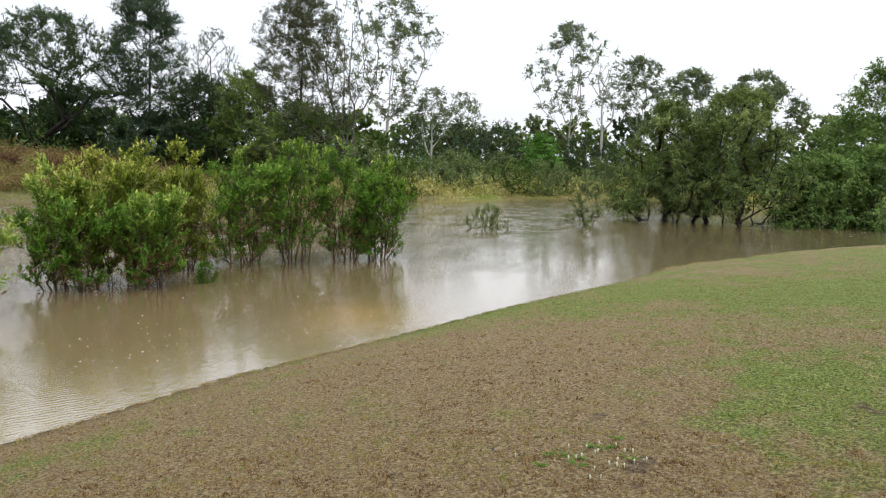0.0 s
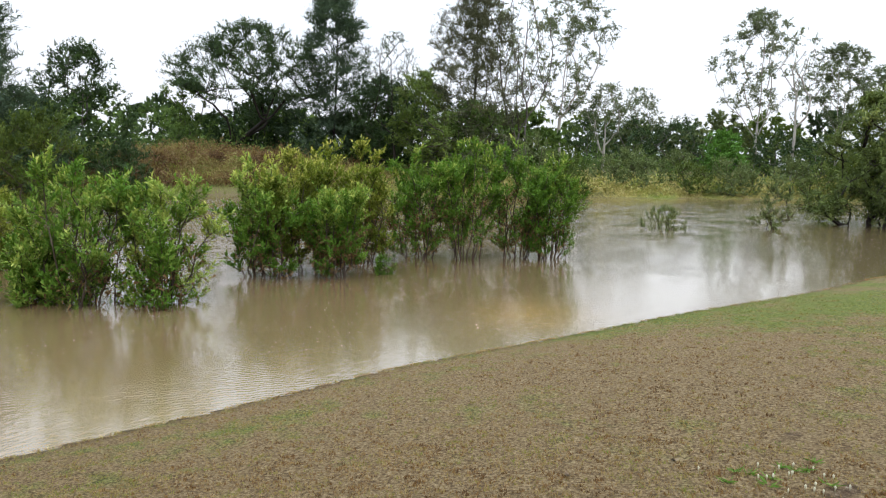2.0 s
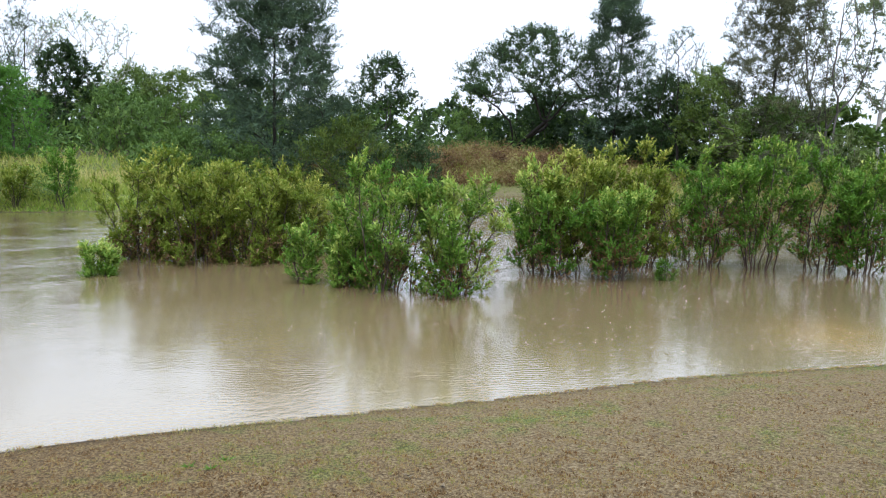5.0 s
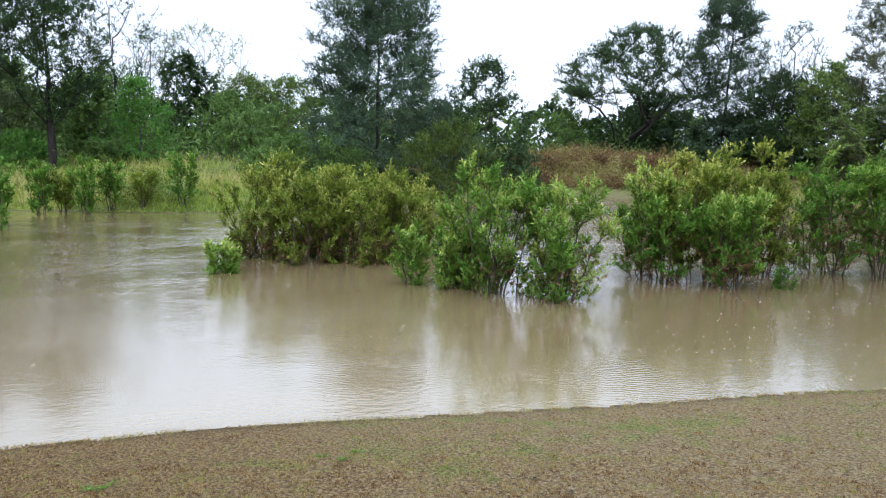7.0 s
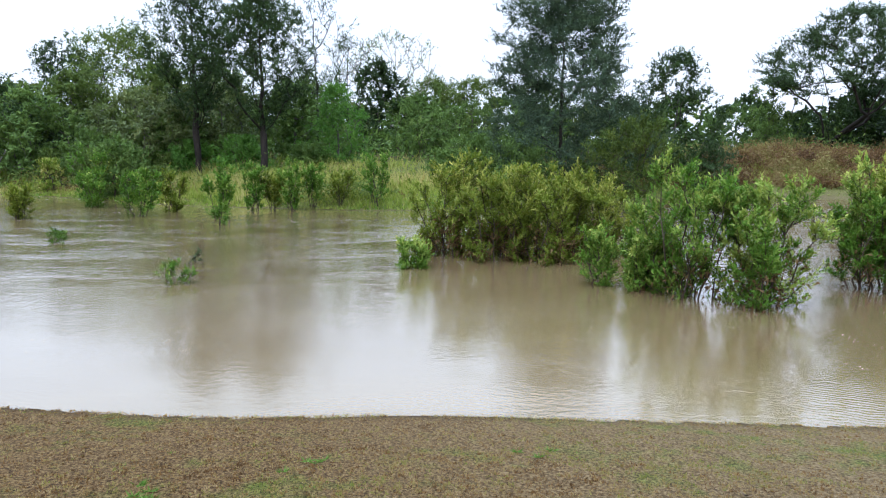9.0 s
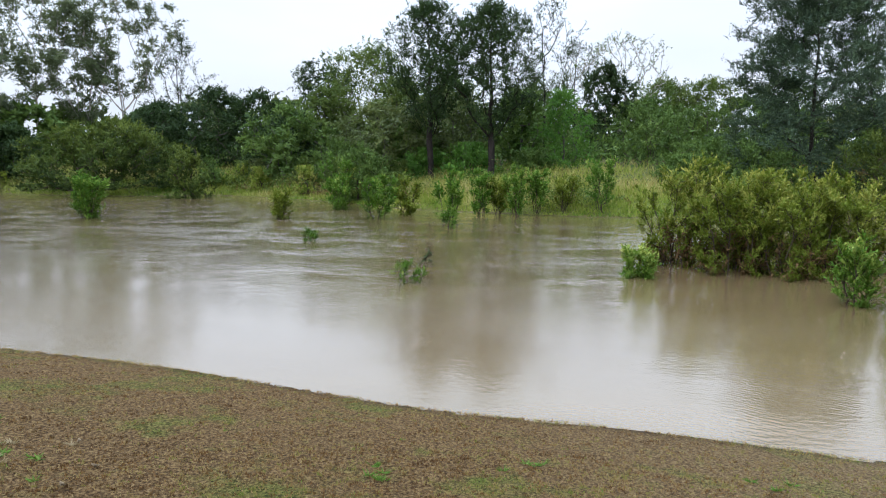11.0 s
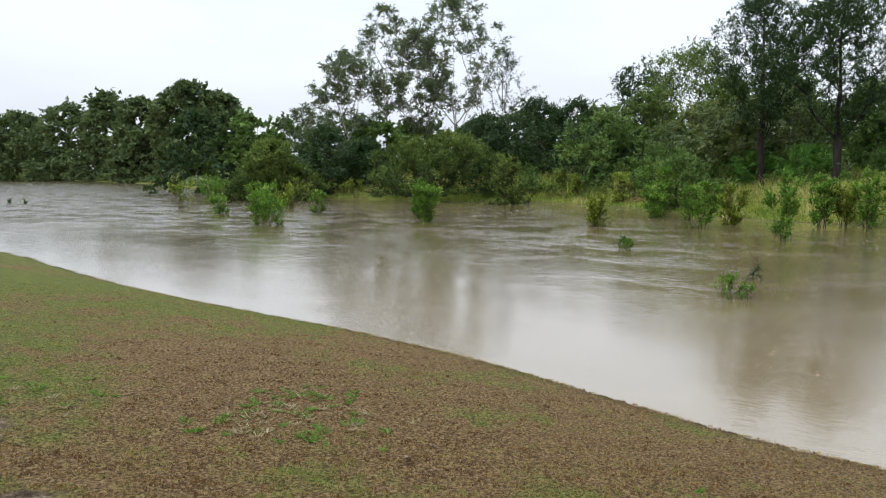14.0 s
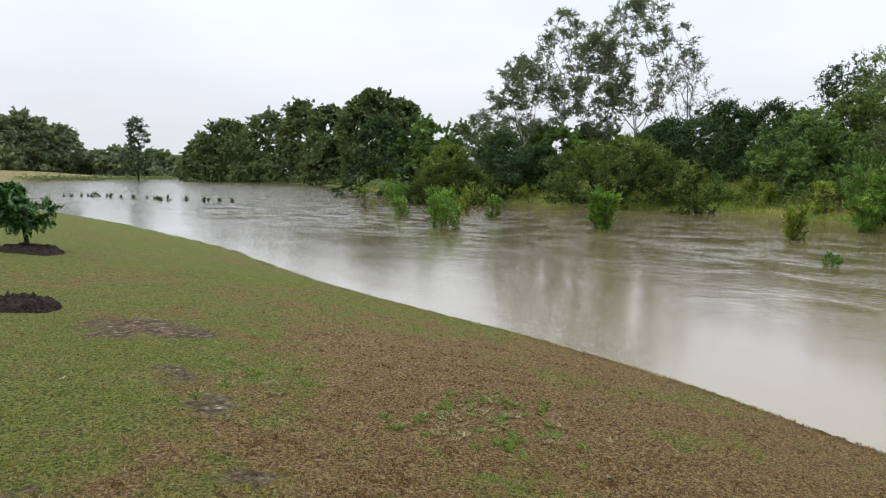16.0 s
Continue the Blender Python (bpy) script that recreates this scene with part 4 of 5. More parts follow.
for k, (x, y, top, r, leaf) in enumerate([(-54.3, -17.8, 11.3, 4.3, LEAF_YELLOW), (-55.9, -22.1, 10.9, 3.4, LEAF_DARK), (-50.4, -19.7, 7.7, 3.0, LEAF_YELLOW),
                                          (-45.7, -20.7, 5.9, 2.8, LEAF_BROAD), (-45.1, -13.8, 6.0, 3.2, LEAF_OLIVE), (-49.1, -9.9, 7.5, 3.0, LEAF_OLIVE),
                                          (-48.8, -5.1, 7.0, 2.6, LEAF_BROAD), (-46.0, -12.5, 5.0, 2.4, LEAF_BROAD), (-51.0, -14.0, 8.4, 3.0, LEAF_YELLOW),
                                          (-60.0, -12.0, 9.5, 3.6, LEAF_BROAD), (-62.0, -6.0, 9.0, 3.4, LEAF_YELLOW), (-56.0, 4.0, 7.0, 3.0, LEAF_BROAD)]):
    broad_tree(x, y, top, r, 110 + k, leaf, 0.06, 110 if r > 4 else 90, 132)
for k, (x, y, top, r) in enumerate([(-37.5, -12.9, 3.1, 1.4), (-42.5, -7.6, 3.3, 1.5), (-43.0, -3.8, 2.9, 1.2), (-43.6, -10.8, 3.0, 1.4),
                                    (-43.5, -16.4, 3.5, 1.8)]):
    bank_shrub(x, y, top, r, 125 + k, LEAF_GREEN if k in (1, 3) else LEAF_BROAD)

for k, (x, y, top, r) in enumerate([(-41.5, 9.0, 3.4, 2.2), (-42.5, 15.5, 3.8, 2.4), (-43.5, 6.0, 3.6, 2.2), (-46.5, 18.5, 4.6, 2.4), (-40.0, 4.5, 2.6, 1.5), (-44.0, 22.0, 3.4, 1.9)]):
    bank_shrub(x, y, top, r, 700 + k, LEAF_DARK if k % 2 else LEAF_BROAD, "dark tangled shrub below the casuarina", 96, 70)
rng_low = np.random.default_rng(21)
for k in range(24):
    y = -28 + 17 * (k + rng_low.uniform(0, 1)) / 24
    x = float(np.interp(y, (-31, -24.5, -19, -14.6, -9.5, -4, 1, 8), (-40, -42.5, -40.6, -38, -34, -32, -31, -35))) - rng_low.uniform(1.5, 7.5)
    kind = int(rng_low.integers(0, 5))
    bank_shrub(x, y, 1.0 + rng_low.uniform(0.5, 1.5), rng_low.uniform(0.5, 1.1), 710 + k, (LEAF_OLIVE, LEAF_YELLOW, GRASS_TALL, LEAF_BROAD, LEAF_YELLOW)[kind],
               ("low olive bush in the bank's grass", "low yellow-green bush in the bank's grass", "tall yellowing weeds in the bank's grass", "low green bush in the bank's grass", "low yellow-green bush in the bank's grass")[kind], 60, 26)

# trees on the far bank, upstream
gum_tree(-61.6, -44.9, 20.6, 5.2, 140, 130, 80, 0.36)
gum_tree(-56.9, -50.8, 19.8, 3.3, 141, 80, 80, 0.4)
gum_tree(-50.6, -50.2, 14.3, 3.6, 142, 110, 100, 0.25)
gum_tree(-56.9, -46.2, 16.9, 3.2, 143, 100, 100, 0.25)
gum_tree(-51.4, -56.4, 9.6, 2.7, 144, 55, 80, 0.2)
sparse_tree(-66.1, -41.9, 15.3, 2.7, 145, per=96)
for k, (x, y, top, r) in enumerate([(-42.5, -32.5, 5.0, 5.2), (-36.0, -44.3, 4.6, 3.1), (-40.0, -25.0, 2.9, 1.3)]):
    # the domes' bright tops and shaded undersides are put into the leaf tint
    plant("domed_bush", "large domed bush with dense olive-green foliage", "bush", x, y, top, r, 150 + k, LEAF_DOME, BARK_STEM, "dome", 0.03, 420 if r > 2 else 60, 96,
          (0.20, 0.07), 0.42, 4, 0.09, rise=0.3, group="domed bushes", tint_mid=0.42, lit_tip_tint=0.6, sides=4, hollow=0.3)
for k, (x, y, top, r) in enumerate([(-42.3, -45.0, 5.9, 2.8), (-51.6, -34.8, 6.9, 3.0), (-52.2, -29.9, 8.0, 3.0), (-51.9, -26.2, 7.6, 3.1), (-49.4, -22.0, 6.0, 2.6),
                                    (-45.5, -43.0, 4.8, 2.3), (-57.0, -38.0, 6.0, 3.2)]):
    broad_tree(x, y, top, r, 155 + k, LEAF_DARK, 0.04, 120, 96, "dark dense evergreen tree on the far bank")

# the woods behind the bank
rng_wood = np.random.default_rng(9)
for k in range(44):
    a = radians(78 + 3.7 * k + rng_wood.uniform(-1, 1))
    d = (74 if a > radians(122) else 92) + rng_wood.uniform(-4, 8)
    x, y = d * math.cos(a), d * math.sin(a)
    kind = (LEAF_BROAD, LEAF_DARK, LEAF_OLIVE, LEAF_BROAD, LEAF_YELLOW)[int(rng_wood.integers(0, 5))]
    broad_tree(x, y, 2.4 + d * rng_wood.uniform(0.058, 0.085), d * 0.055, 230 + k, kind, 0.02, 84, 52, "leafy tree in the woods behind the bank", (0.50, 0.34), "dome", 3, 0.7, 0.25, (1.0,))

# the wooded bend and the field far upstream
for k, (x, y, top, r) in enumerate([(-82, -203, 17.7, 10.0), (-86, -184, 19.3, 9.5), (-85, -162, 20.6, 7.8), (-83.5, -145, 17.7, 7.2), (-78.0, -119.8, 19.0, 6.8),
                                    (-82.0, -115.0, 17.1, 5.5), (-84.0, -110.5, 10.2, 3.4), (-80.0, -215, 13.6, 7.4), (-78.0, -96.0, 7.9, 3.9), (-75.0, -131, 10.0, 5.0)]):
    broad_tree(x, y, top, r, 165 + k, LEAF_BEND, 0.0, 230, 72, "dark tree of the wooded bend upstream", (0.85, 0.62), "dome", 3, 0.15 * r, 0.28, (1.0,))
plant("pine_tree", "lone open conical tree in a distant field", "tree", -70.0, -250, 21.5, 6.6, 180, LEAF_CAS, BARK_DARK, "spire", 0.14, 150, 48, (0.75, 0.26), 0.9, 1, 0.35, sides=4, pull=0.6, power=1.5, climb=0.25, hollow=0.4)
rng_far = np.random.default_rng(5)
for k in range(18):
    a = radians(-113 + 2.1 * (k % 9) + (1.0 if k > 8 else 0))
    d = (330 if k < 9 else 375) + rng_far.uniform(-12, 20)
    broad_tree(d * math.cos(a), d * math.sin(a), (rng_far.uniform(21, 26) if a > radians(-101.5) else rng_far.uniform(9, 13)), rng_far.uniform(10, 15), 200 + k, LEAF_YELLOW if k % 7 == 3 else LEAF_FAR_HAZY, 0.0, 110, 72,
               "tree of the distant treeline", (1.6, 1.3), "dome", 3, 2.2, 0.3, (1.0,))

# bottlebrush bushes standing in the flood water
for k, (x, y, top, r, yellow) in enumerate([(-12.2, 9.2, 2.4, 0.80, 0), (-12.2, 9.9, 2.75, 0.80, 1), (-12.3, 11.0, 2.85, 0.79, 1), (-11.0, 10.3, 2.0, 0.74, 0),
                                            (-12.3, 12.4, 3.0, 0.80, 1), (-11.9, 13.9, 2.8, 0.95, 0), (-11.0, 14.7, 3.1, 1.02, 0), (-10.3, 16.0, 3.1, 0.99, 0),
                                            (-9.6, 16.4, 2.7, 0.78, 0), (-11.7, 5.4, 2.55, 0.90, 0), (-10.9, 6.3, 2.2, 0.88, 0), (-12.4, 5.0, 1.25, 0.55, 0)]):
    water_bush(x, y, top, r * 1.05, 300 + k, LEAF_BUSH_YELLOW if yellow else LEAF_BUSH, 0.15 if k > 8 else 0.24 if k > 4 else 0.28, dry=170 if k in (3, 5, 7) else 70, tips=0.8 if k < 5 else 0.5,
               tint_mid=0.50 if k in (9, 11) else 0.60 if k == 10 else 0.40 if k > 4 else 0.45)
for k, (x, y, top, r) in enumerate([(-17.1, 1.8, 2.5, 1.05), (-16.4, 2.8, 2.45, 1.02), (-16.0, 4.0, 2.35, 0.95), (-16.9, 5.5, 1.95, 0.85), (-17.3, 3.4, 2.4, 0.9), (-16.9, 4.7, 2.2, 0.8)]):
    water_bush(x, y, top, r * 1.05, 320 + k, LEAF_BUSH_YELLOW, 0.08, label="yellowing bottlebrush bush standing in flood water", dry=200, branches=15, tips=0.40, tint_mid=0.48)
water_bush(-13.0, 4.2, 1.25, 0.46, 330, None, 0.3, 4, "small green bush on thin stems in flood water", 0, 9)
water_bush(-15.1, 0.8, 0.74, 0.36, 331, None, 0.08, 6, "small round bright green bush in flood water", 0, 9, 0.5, 0.60)
for k, (x, y, top, r) in enumerate([(-13.4, -3.7, 0.48, 0.36), (-19.4, -8.3, 0.5, 0.23), (-10.6, 11.3, 0.5, 0.2), (-12.0, 13.1, 0.9, 0.40)]):
    stemmed_bush("water_sprig", "sparse leafy sprig sticking out of flood water", "sprig", x, y, top, r, 340 + k, LEAF_BUSH, "", 6, 6, 3, 5, 0.55, (0.09, 0.026), 0.10, 0.010, 0.4, 0, 0.2, 0.28)
plant("dead_sprig", "bare brown twigs sticking out of flood water", "sprig", -15.7, -3.9, 0.42, 0.2, 346, LEAF_DARK, BARK_STEM, "vase", 0.5, 14, 6, (0.07, 0.03), 0.06, 4, 0.01,
      sides=4)
plant("reeds", "patch of thin green reeds in flood water", "reeds", -11.2, 28.2, 0.95, 0.95, 347, LEAF_OLIVE, BARK_STEM, "dome", 0.35, 60, 26, (0.16, 0.03), 0.12, 12, 0.012,
      rise=1.5, sides=4)
plant("sapling", "thin olive sapling standing in flood water", "shrub", -8.1, 32.3, 2.35, 0.85, 348, LEAF_OLIVE, BARK_STEM, "dome", 0.22, 60, 50, (0.14, 0.04), 0.2, 5, 0.03,
      rise=0.4)
for k, (x, y, top, r) in enumerate([(-26.6, -12.6, 1.5, 0.60), (-32.4, -12.2, 1.7, 0.70), (-28.1, -8.8, 1.8, 0.72), (-30.1, -8.2, 1.8, 0.66), (-24.8, -5.2, 2.3, 0.60),
                                    (-30.8, -5.0, 2.2, 0.52), (-31.5, -4.3, 1.8, 0.52), (-30.9, -3.4, 2.4, 0.56), (-31.6, -2.6, 2.1, 0.62), (-32.0, -1.4, 1.8, 0.80),
                                    (-31.7, 0.2, 2.6, 0.88), (-36.4, -13.8, 2.9, 1.1)]):
    sapling(x, y, top, r, 350 + k, LEAF_BUSH if k % 3 else LEAF_BUSH_YELLOW)
sapling(-25.1, -20.4, 1.9, 0.72, 365, None, "dense rounded green bush standing in flood water", 9, 0.1, 8, 1.1, 12)
rng_strag = np.random.default_rng(12)
for k, (x, y, top, r) in enumerate([(-26.2, -41.2, 2.0, 0.9), (-19.8, -24.3, 1.5, 0.55), (-19.9, -25.6, 1.7, 0.6), (-26.8, -29.2, 1.3, 0.45), (-24.2, -31.1, 1.9, 0.8), (-22.6, -29.0, 1.5, 0.5),
                                    (-21.4, -26.8, 1.8, 0.6), (-36.3, -53.0, 2.2, 1.1), (-40.9, -39.9, 1.6, 0.9), (-32.0, -37.2, 1.7, 0.8), (-29.0, -36.0, 1.3, 0.6), (-30.6, -44.5, 2.1, 0.8),
                                    (-23.5, -33.5, 1.2, 0.5), (-34.0, -48.0, 1.6, 0.9), (-28.0, -33.0, 1.2, 0.5)]):
    sapling(x, y, top, r, 370 + k, (LEAF_BUSH, LEAF_BUSH_YELLOW, LEAF_BUSH)[int(rng_strag.integers(0, 3))], "straggling leafy shrub half under flood water", 5, 0.25, 5, 0.9, 7)


# ---- grasses ----
def blades(name, label, x, y, z, height, width, lean, tint, mat, rng, category="grass"):
    """One triangle a blade, standing at each place."""
    n = len(x)
    a = rng.uniform(0, 2 * np.pi, n)
    side = np.stack([np.cos(a), np.sin(a), np.zeros(n)], 1) * width[:, None] * 0.5
    foot = np.stack([x, y, z], 1)
    b = rng.uniform(0, 2 * np.pi, n)
    tip = foot + np.stack([np.cos(b) * lean, np.sin(b) * lean, height], 1)
    v = np.stack([foot - side, foot + side, tip], 1).reshape(-1, 3)
    me = mesh_from(name, v, np.arange(3 * n).reshape(n, 3), np.repeat(np.clip(tint, 0, 1), 3))
    ob = new(name, me)
    me.materials.append(mat)
    return tagged(ob, label, category, kind="stuff")


def bank_grass():
    rng = np.random.default_rng(71)
    n = 260000
    k = rng.integers(0, len(FAR_LINE), n)
    p = FAR_LINE[k] + rng.normal(size=(n, 2)) * 6.0
    p = p[(p[:, 1] > -75) & (p[:, 1] < 75)]
    z, wet, near, dn, df = land(p[:, 0], p[:, 1])
    keep = ~wet & ~near & (df < 15)
    p, z, df = p[keep], z[keep], df[keep]
    n = len(p)
    w = wobble(p[:, 0] * 0.35, p[:, 1] * 0.35)
    heap = 0.75 + 0.45 * wobble(p[:, 0] * 0.9, p[:, 1] * 0.8) + 0.3 * wobble(p[:, 0] * 2.7, p[:, 1] * 2.2)
    tall = rng.uniform(0.20, 0.75, n) * np.clip(heap, 0.25, 1.4) * np.clip(0.35 + df / 5, 0, 1)
    dry = 0.55 * np.clip((p[:, 1] - 36) / 12, 0, 1)
    blades("tall_grass", "tall yellow-green grass along the far bank", p[:, 0], p[:, 1], z - 0.03, tall, rng.uniform(0.03, 0.09, n),
           rng.uniform(0.15, 0.9, n) * np.clip(tall, 0.2, 1), 0.42 + 0.26 * w + 0.28 * fbm(p[:, 0] * 0.5, p[:, 1] * 0.5) + rng.normal(0, 0.13, n) + 0.28 * np.clip(df / 4, 0, 1) + dry, GRASS_TALL, rng)


def leafy_cover(name, label, category, places, height, size, mat, rng, tint):
    """Rough growth: loose leaves in heaps of uneven height over the ground."""
    x, y = places[:, 0], places[:, 1]
    z, wet, near, dn, df = land(x, y)
    k = ~wet & ~near & (df > 1.0)
    x, y, z, tint, height = x[k], y[k], z[k], tint[k], height[k]
    n = len(x)
    heap = 0.55 + 0.5 * wobble(x * 0.8, y * 0.8) + 0.3 * wobble(x * 2.3, y * 2.1)
    c = np.stack([x, y, z + np.maximum(0.05, height * heap * rng.uniform(0.1, 1, n) ** 0.6)], 1)
    v, f = leaves(c, rng.normal(size=(n, 3)) + [0, 0, 0.6], size, size * 0.45, rng)
    me = mesh_from(name, v, f, np.repeat(np.clip(tint, 0, 1), f.shape[1]))
    ob = new(name, me)
    me.materials.append(mat)
    tagged(ob, label, category, kind="stuff")


def mound_weeds():
    rng = np.random.default_rng(72)
    n = 85000
    p = np.stack([rng.normal(-47.0, 3.8, n), rng.normal(30, 7.5, n)], 1)
    w = wobble(p[:, 0] * 0.5, p[:, 1] * 0.5)
    leafy_cover("dry_weeds", "rusty brown dry weeds covering the embankment", "weeds", p, rng.uniform(0.5, 1.7, n), 0.17, WEED_DRY, rng, 0.45 + 0.45 * fbm(p[:, 0] * 0.45, p[:, 1] * 0.35) + rng.normal(0, 0.16, n))


def undergrowth():
    rng = np.random.default_rng(74)
    n = 110000
    a = rng.uniform(radians(76), radians(236), n)
    d = rng.uniform(46, 95, n)
    p = np.stack([d * np.cos(a), d * np.sin(a)], 1)
    w = wobble(p[:, 0] * 0.3, p[:, 1] * 0.3)
    d2 = line_distance(p[:, 0], p[:, 1], FAR_LINE)
    mound = np.exp(-((p[:, 0] + 47) / 7.0) ** 2 - ((p[:, 1] - 29) / 12.0) ** 2)
    p, w, d2, mound = (q[(d2 > 9) & (mound < 0.5)] for q in (p, w, d2, mound))
    n = len(p)
    leafy_cover("undergrowth", "tangled green undergrowth below the trees", "undergrowth", p, rng.uniform(1.2, 3.4, n), 0.36, LEAF_BROAD, rng, 0.42 + 0.15 * w + rng.normal(0, 0.2, n))


def lawn_blades():
    """Short mown grass in small tufts."""
    rng = np.random.default_rng(73)
    n, each = 92000, 6
    d = np.where(rng.uniform(0, 1, n) < 0.86, 2.2 + 13.0 * rng.uniform(0, 1, n) ** 1.2, 5.0 * np.sqrt(rng.uniform(0, 1, n)))
    a = np.where(d > 2.6, rng.uniform(radians(70), radians(278), n), rng.uniform(0, 2 * np.pi, n))
    x, y = np.repeat(d * np.cos(a), each), np.repeat(d * np.sin(a), each)
    own = np.repeat(rng.normal(0, 0.15, n), each)
    tall = np.repeat(rng.uniform(0.5, 1.4, n), each)
    x, y = x + rng.normal(size=n * each) * 0.013, y + rng.normal(size=n * each) * 0.013
    z, wet, near, dn, df = land(x, y)
    green, bare = lawn_patches(x, y, dn)
    tint = 0.25 + 0.60 * np.clip(green, -0.2, 1.0) + 0.17 * np.clip((y + 2.0) / 3, 0, 1) - 0.05 - 0.05 * (y < -3) * (green < 0.4) + own * np.where(y < 0, 1.4, 1.0) + rng.normal(0, 0.10, n * each) + 0.16 * value_noise(x * 9, y * 9) + 0.12 * value_noise(x * 23, y * 23)
    k = ~wet & near & (bare < 0.38 + rng.uniform(0, 0.55, n * each))
    n = int(k.sum())
    blades("lawn_grass", "short mown lawn grass, dry brown and green", x[k], y[k], z[k] - 0.004, rng.uniform(0.006, 0.020, n) * tall[k], rng.uniform(0.008, 0.018, n),
           rng.uniform(0.002, 0.016, n), tint[k], LAWN_BLADE, rng)


def shore_fringe():
    """Longer grass that hangs over the lawn's wet edge."""
    rng = np.random.default_rng(75)
    n = 34000
    k = rng.integers(0, len(NEAR_LINE) - 1, n)
    q = rng.uniform(0, 1, (n, 1))
    p = NEAR_LINE[k] * (1 - q) + NEAR_LINE[k + 1] * q + rng.normal(size=(n, 2)) * 0.10
    p = p[np.linalg.norm(p, axis=1) < 32]
    clump = mottle(p[:, 0] * 1.3, p[:, 1] * 1.3)
    p, clump = p[clump > -0.25], clump[clump > -0.25]
    n = len(p)
    z = np.maximum(land(p[:, 0], p[:, 1])[0], -0.02)
    blades("shore_grass", "longer brown and green grass along the lawn's wet edge", p[:, 0], p[:, 1], z - 0.005, rng.uniform(0.010, 0.030, n) * (1 + 0.6 * clump), rng.uniform(0.005, 0.011, n),
           rng.uniform(0.01, 0.07, n), 0.38 + 0.25 * clump + rng.normal(0, 0.2, n), LAWN_BLADE, rng)


def foam_flecks():
    """Small pale bits of foam that drift on the water."""
    rng = np.random.default_rng(76)
    n = 12000
    a = rng.uniform(radians(80), radians(262), n)
    d = 9.0 + 42 * rng.uniform(0, 1, n) ** 1.3
    x, y = d * np.cos(a), d * np.sin(a)
    keep = in_water(x, y) & (mottle(x * 0.35, y * 0.2) > 0.05)
    x, y, d = x[keep], y[keep], d[keep]
    n = len(x)
    corners = []
    turn, size = rng.uniform(0, 6.3, n), rng.uniform(0.005, 0.013, n) * (0.5 + (d / 14) ** 1.5)
    for k in range(5):
        b = turn + 2 * np.pi * k / 5
        s = size * rng.uniform(0.6, 1.2, n)
        corners.append(np.stack([x + np.cos(b) * s * 0.8, y + np.sin(b) * s * 1.3, np.full(n, 0.006)], 1))
    me = mesh_from("foam_flecks", np.stack(corners, 1).reshape(-1, 3), np.arange(5 * n).reshape(n, 5))
    ob = new("foam_flecks", me)
    me.materials.append(FOAM)
    tagged(ob, "small pale foam flecks drifting on the water", "foam", kind="stuff")


def fallen_leaf(x, y, turn, mat, label):
    bm = bmesh.new()
    left, right = [], []
    for k in range(6):
        u = k / 5
        w = 0.014 * math.sin(math.pi * (0.08 + 0.9 * u)) ** 0.8
        z = 0.012 * (u - 0.5) ** 2 * 4
        left.append(bm.verts.new((0.07 * (u - 0.5), w, z + 0.004)))
        right.append(bm.verts.new((0.07 * (u - 0.5), -w, z + 0.004)))
    for k in range(5):
        bm.faces.new((left[k], left[k + 1], right[k + 1], right[k]))
    bmesh.ops.solidify(bm, geom=bm.faces[:], thickness=0.0012)
    me = bpy.data.meshes.new("fallen_leaf")
    bm.to_mesh(me)
    bm.free()
    ob = new("fallen_leaf", me)
    ob.matrix_world = pose(x, y, ground_z(x, y) + 0.016, 0, 0, turn)
    me.materials.append(mat)
    tagged(ob, label, "leaf", "fallen leaves on the lawn")


rng_leaf = np.random.default_rng(77)
fallen_leaf(-0.93, -6.33, 20, LEAF_PALE, "pale yellow fallen leaf lying on the lawn")
for k in range(16):
    a, d = rng_leaf.uniform(radians(95), radians(255)), rng_leaf.uniform(3.2, 6.0)
    if -5.0 < d * math.cos(a):
        fallen_leaf(d * math.cos(a), d * math.sin(a), rng_leaf.uniform(0, 360), LEAF_STRAW, "dry brown fallen leaf lying on the lawn")
shore_fringe()
foam_flecks()
bank_grass()


def far_reeds():
    """Rank grass and reeds along the water's edge far upstream."""
    rng = np.random.default_rng(79)
    n = 26000
    line = FAR_LINE[FAR_LINE[:, 1] < -70]
    k = rng.integers(0, len(line) - 1, n)
    q = rng.uniform(0, 1, (n, 1))
    p = line[k] * (1 - q) + line[k + 1] * q + rng.normal(size=(n, 2)) * 4.0
    leafy_cover("far_reeds", "rank grass and reeds at the far water's edge", "reeds", p, rng.uniform(0.6, 2.2, n), 0.55, LEAF_OLIVE, rng, 0.45 + rng.normal(0, 0.2, n))


def dry_reeds():
    """Tan dry grass heaped along the far edge downstream."""
    rng = np.random.default_rng(81)
    n = 22000
    line = FAR_LINE[(FAR_LINE[:, 1] > 44) & (FAR_LINE[:, 0] < -4)]
    k = rng.integers(0, len(line) - 1, n)
    q = rng.uniform(0, 1, (n, 1))
    p = line[k] * (1 - q) + line[k + 1] * q + rng.normal(size=(n, 2)) * 3.0
    leafy_cover("dry_reeds", "tan dry grass and reeds along the far edge", "reeds", p, rng.uniform(0.5, 1.9, n), 0.34, GRASS_TALL, rng,
                0.85 + 0.3 * wobble(p[:, 0] * 0.6, p[:, 1] * 0.6) + rng.normal(0, 0.15, n))


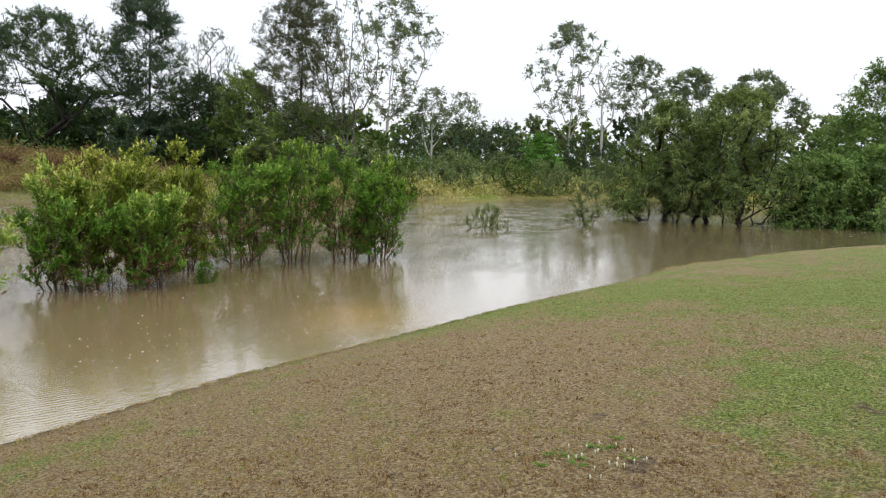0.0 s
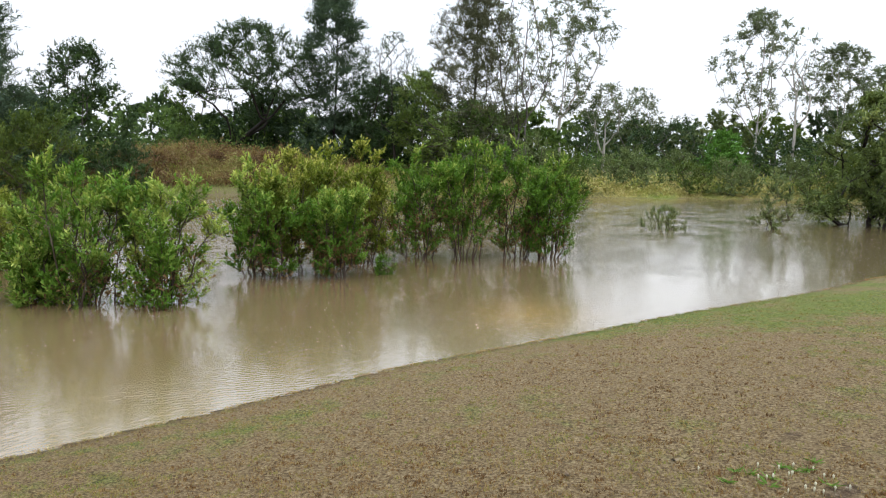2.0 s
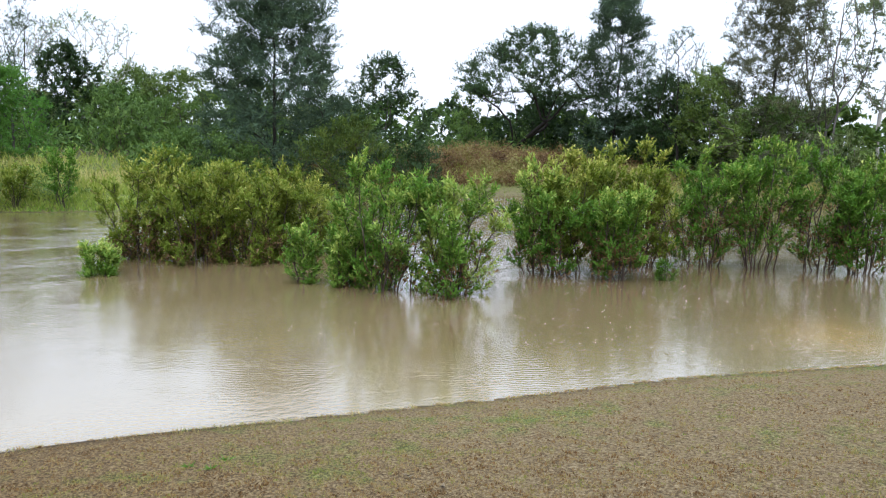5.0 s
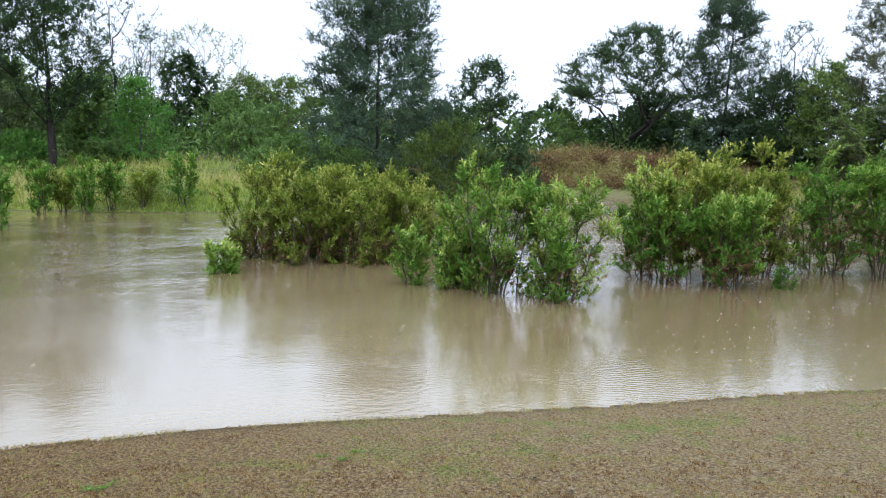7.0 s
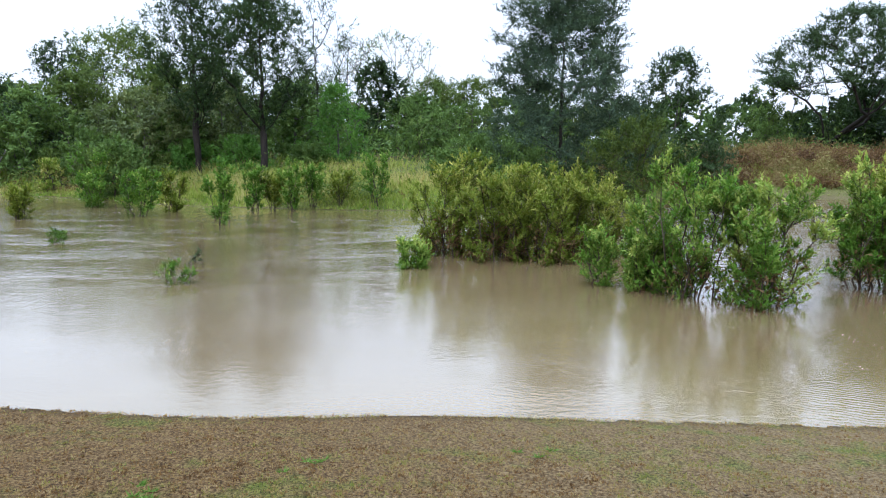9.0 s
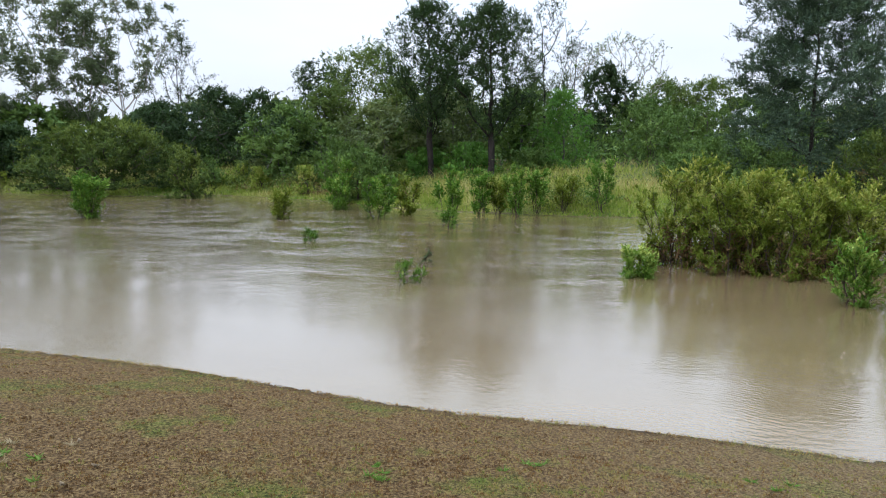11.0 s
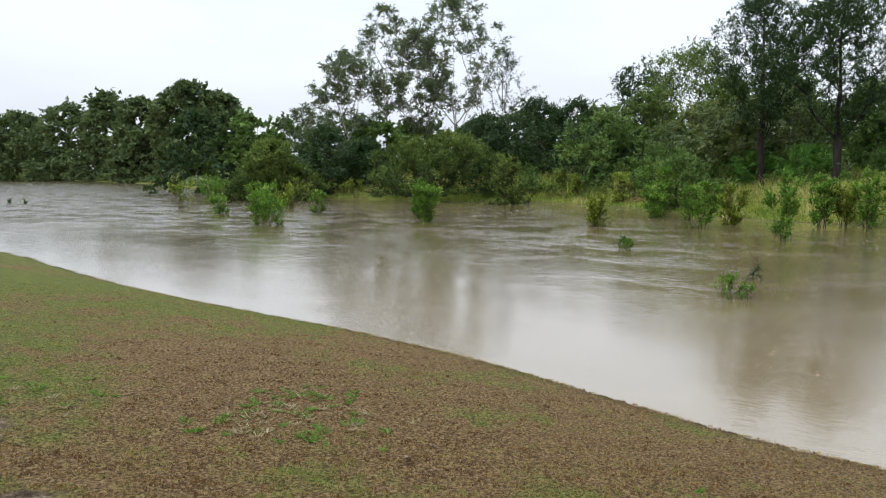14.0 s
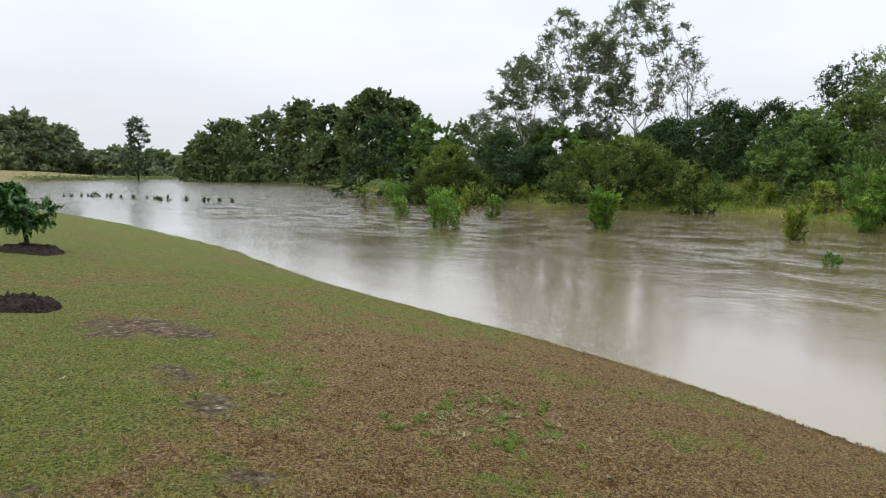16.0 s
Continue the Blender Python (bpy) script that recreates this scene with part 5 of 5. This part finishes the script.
def bank_weeds():
    """Leafy yellow-green weeds and rusty stalks, in drifts along the far bank."""
    rng = np.random.default_rng(83)
    line = FAR_LINE[(FAR_LINE[:, 1] > -34) & (FAR_LINE[:, 1] < 16)]
    for name, label, mat, n, size, shift in (("leafy_weeds", "drifts of leafy yellow-green weeds on the far bank", LEAF_YELLOW, 30000, 0.17, 0.0),
                                             ("rusty_weeds", "drifts of rusty brown weeds on the far bank", WEED_DRY, 14000, 0.15, 40.0)):
        k = rng.integers(0, len(line) - 1, n)
        p = line[k] + rng.normal(size=(n, 2)) * 0.5 - np.abs(rng.normal(0, 4.0, (n, 1))) * [1.0, 0.0]
        drift = fbm(p[:, 0] * 0.35 + shift, p[:, 1] * 0.35)
        p, drift = p[drift > 0.1], drift[drift > 0.1]
        n = len(p)
        leafy_cover(name, label, "weeds", p, rng.uniform(0.4, 1.25, n) * np.clip(0.6 + drift, 0, 1.3), size, mat, rng, 0.62 + rng.normal(0, 0.2, n))


bank_weeds()
far_reeds()
dry_reeds()
mound_weeds()
undergrowth()
lawn_blades()


def weed_patch(x, y, spread, n, seed, leaf=None, label="patch of bright green weeds in the lawn"):
    """Small rosettes of narrow leaves, some dry stalks among them."""
    rng = np.random.default_rng(seed)
    tufts = max(3, n // 14)
    hx, hy = rng.normal(x, spread, tufts), rng.normal(y, spread, tufts)
    each = 16
    a = rng.uniform(0, 2 * np.pi, tufts * each)
    rad = rng.uniform(0.01, 0.055, tufts * each)
    px, py = np.repeat(hx, each) + np.cos(a) * rad, np.repeat(hy, each) + np.sin(a) * rad
    z = land(px, py)[0]
    way = np.stack([np.cos(a), np.sin(a), rng.uniform(0.1, 0.9, len(a))], 1)
    c = np.stack([px, py, z + 0.012 + 0.35 * rad * way[:, 2]], 1)
    v, f = leaves(c, way, 0.046, 0.011, rng)
    me = mesh_from("weed_patch", v, f, np.repeat(np.clip(rng.normal(0.5, 0.2, len(c)), 0, 1), f.shape[1]))
    ob = new("weed_patch", me)
    me.materials.append(leaf or WEED_GREEN)
    tagged(ob, label, "weeds", "weed patches in the lawn", "stuff")


for k, (x, y, s, n) in enumerate([(-3.70, -4.50, 0.26, 380), (-2.75, -4.40, 0.14, 130), (-3.09, -3.76, 0.06, 110), (-3.30, -4.15, 0.30, 240), (-3.65, -3.75, 0.16, 110), (-2.3, -6.0, 0.28, 190),
                                  (-4.58, -0.6, 0.08, 60), (-4.1, -1.48, 0.14, 70), (-4.53, 0.99, 0.12, 50)]):
    weed_patch(x, y, s, n, 400 + k)
for k, (x, y, s, n) in enumerate([(-3.45, -4.35, 0.32, 260), (-2.85, -4.25, 0.22, 150), (-3.6, -3.9, 0.2, 90), (-1.9, -5.6, 0.3, 120)]):
    weed_patch(x, y, s, n, 415 + k, WEED_STRAW, "patch of dry straw-coloured stalks in the lawn")
weed_patch(-0.82, 4.36, 0.16, 150, 420, WEED_GREEN, "patch of small dark green clover in the lawn")


def clover_heads(x, y, spread, n, seed):
    """Small pale domed flower heads on short stalks."""
    rng = np.random.default_rng(seed)
    px, py = rng.normal(x, spread * 1.5, n), rng.normal(y, spread, n)
    z = land(px, py)[0] + rng.uniform(0.025, 0.05, n)
    a = np.linspace(0, 2 * np.pi, 6, endpoint=False)
    r = rng.uniform(0.004, 0.007, n)[:, None]
    ring = np.stack([px[:, None] + r * np.cos(a), py[:, None] + r * np.sin(a), np.repeat(z[:, None], 6, 1)], 2)
    crown = np.stack([px, py, z + 0.009], 1)[:, None]
    foot = np.stack([px, py, z - 0.04], 1)[:, None]
    v = np.concatenate([ring, crown, foot], 1).reshape(-1, 3)
    k = np.arange(6)
    tri = np.concatenate([np.stack([k, (k + 1) % 6, np.full(6, 6)], 1), np.stack([(k + 1) % 6, k, np.full(6, 7)], 1)])
    f = (np.arange(n)[:, None, None] * 8 + tri[None]).reshape(-1, 3)
    me = mesh_from("clover_heads", v, f, np.full(len(v), 0.6))
    ob = new("clover_heads", me)
    me.materials.append(LEAF_PALE_BITS)
    tagged(ob, "pale clover heads among the lawn's clover", "flowers", "weed patches in the lawn", "stuff")


clover_heads(-0.82, 4.38, 0.13, 22, 421)


# ---- young garden trees on mulch rings ----
def mulch_ring(x, y, r, seed, label="low ring of dark bark mulch on the lawn"):
    rng = np.random.default_rng(seed)
    bm = bmesh.new()
    z0 = ground_z(x, y)
    rows = []
    for q in np.linspace(0, 1, 12):
        row = []
        for a in np.linspace(0, 2 * math.pi, 40, endpoint=False):
            e = q * r * (1 + 0.08 * math.sin(3 * a + seed))
            px, py = e * math.cos(a), e * math.sin(a)
            h = 0.12 * (1 - q ** 3) * (0.7 + 0.5 * min(1, 1.6 * q)) + rng.normal() * 0.022 * (q < 0.97)
            row.append(bm.verts.new((px, py, ground_z(x + px, y + py) - z0 + h - 0.03 * (q > 0.97))))
        rows.append(row)
    for ra, rb in zip(rows[:-1], rows[1:]):
        for k in range(40):
            bm.faces.new((ra[k], rb[k], rb[(k + 1) % 40], ra[(k + 1) % 40]))
    bmesh.ops.remove_doubles(bm, verts=bm.verts, dist=0.0005)
    me = bpy.data.meshes.new("mulch_ring")
    bm.to_mesh(me)
    bm.free()
    ob = new("mulch_ring", me)
    ob.location = (x, y, z0)
    me.materials.append(MULCH)
    tagged(ob, label, "mulch", "mulch rings")


mulch_ring(-1.2, -10.0, 0.44, 1)
mulch_ring(-2.4, -17.1, 0.68, 2)
plant("garden_tree", "small young tree with glossy dark green leaves on mulch", "tree", -2.35, -17.2, 2.2, 0.52, 420, LEAF_GARDEN, BARK_DARK, "round", 0.42, 54, 72,
      (0.14, 0.06), 0.17, 1, 0.045, droop=0.6, lean=(0.28, -0.22))


def emergent_twigs():
    rng = np.random.default_rng(88)
    for k in range(26):
        q = rng.uniform()
        x, y = -15.5 - 7.5 * q + rng.normal() * 0.8, -82 + 24 * q + rng.normal() * 1.5
        plant("water_twig", "small dark weed tip above the water", "twig", x, y, rng.uniform(0.18, 0.5), 0.16, 500 + k, LEAF_DARK, BARK_DARK, "vase", 0.5, 8, 10,
              (0.2, 0.06), 0.1, 2, 0.02, rise=1.0, sides=4, group="weed tips in the water")


emergent_twigs()
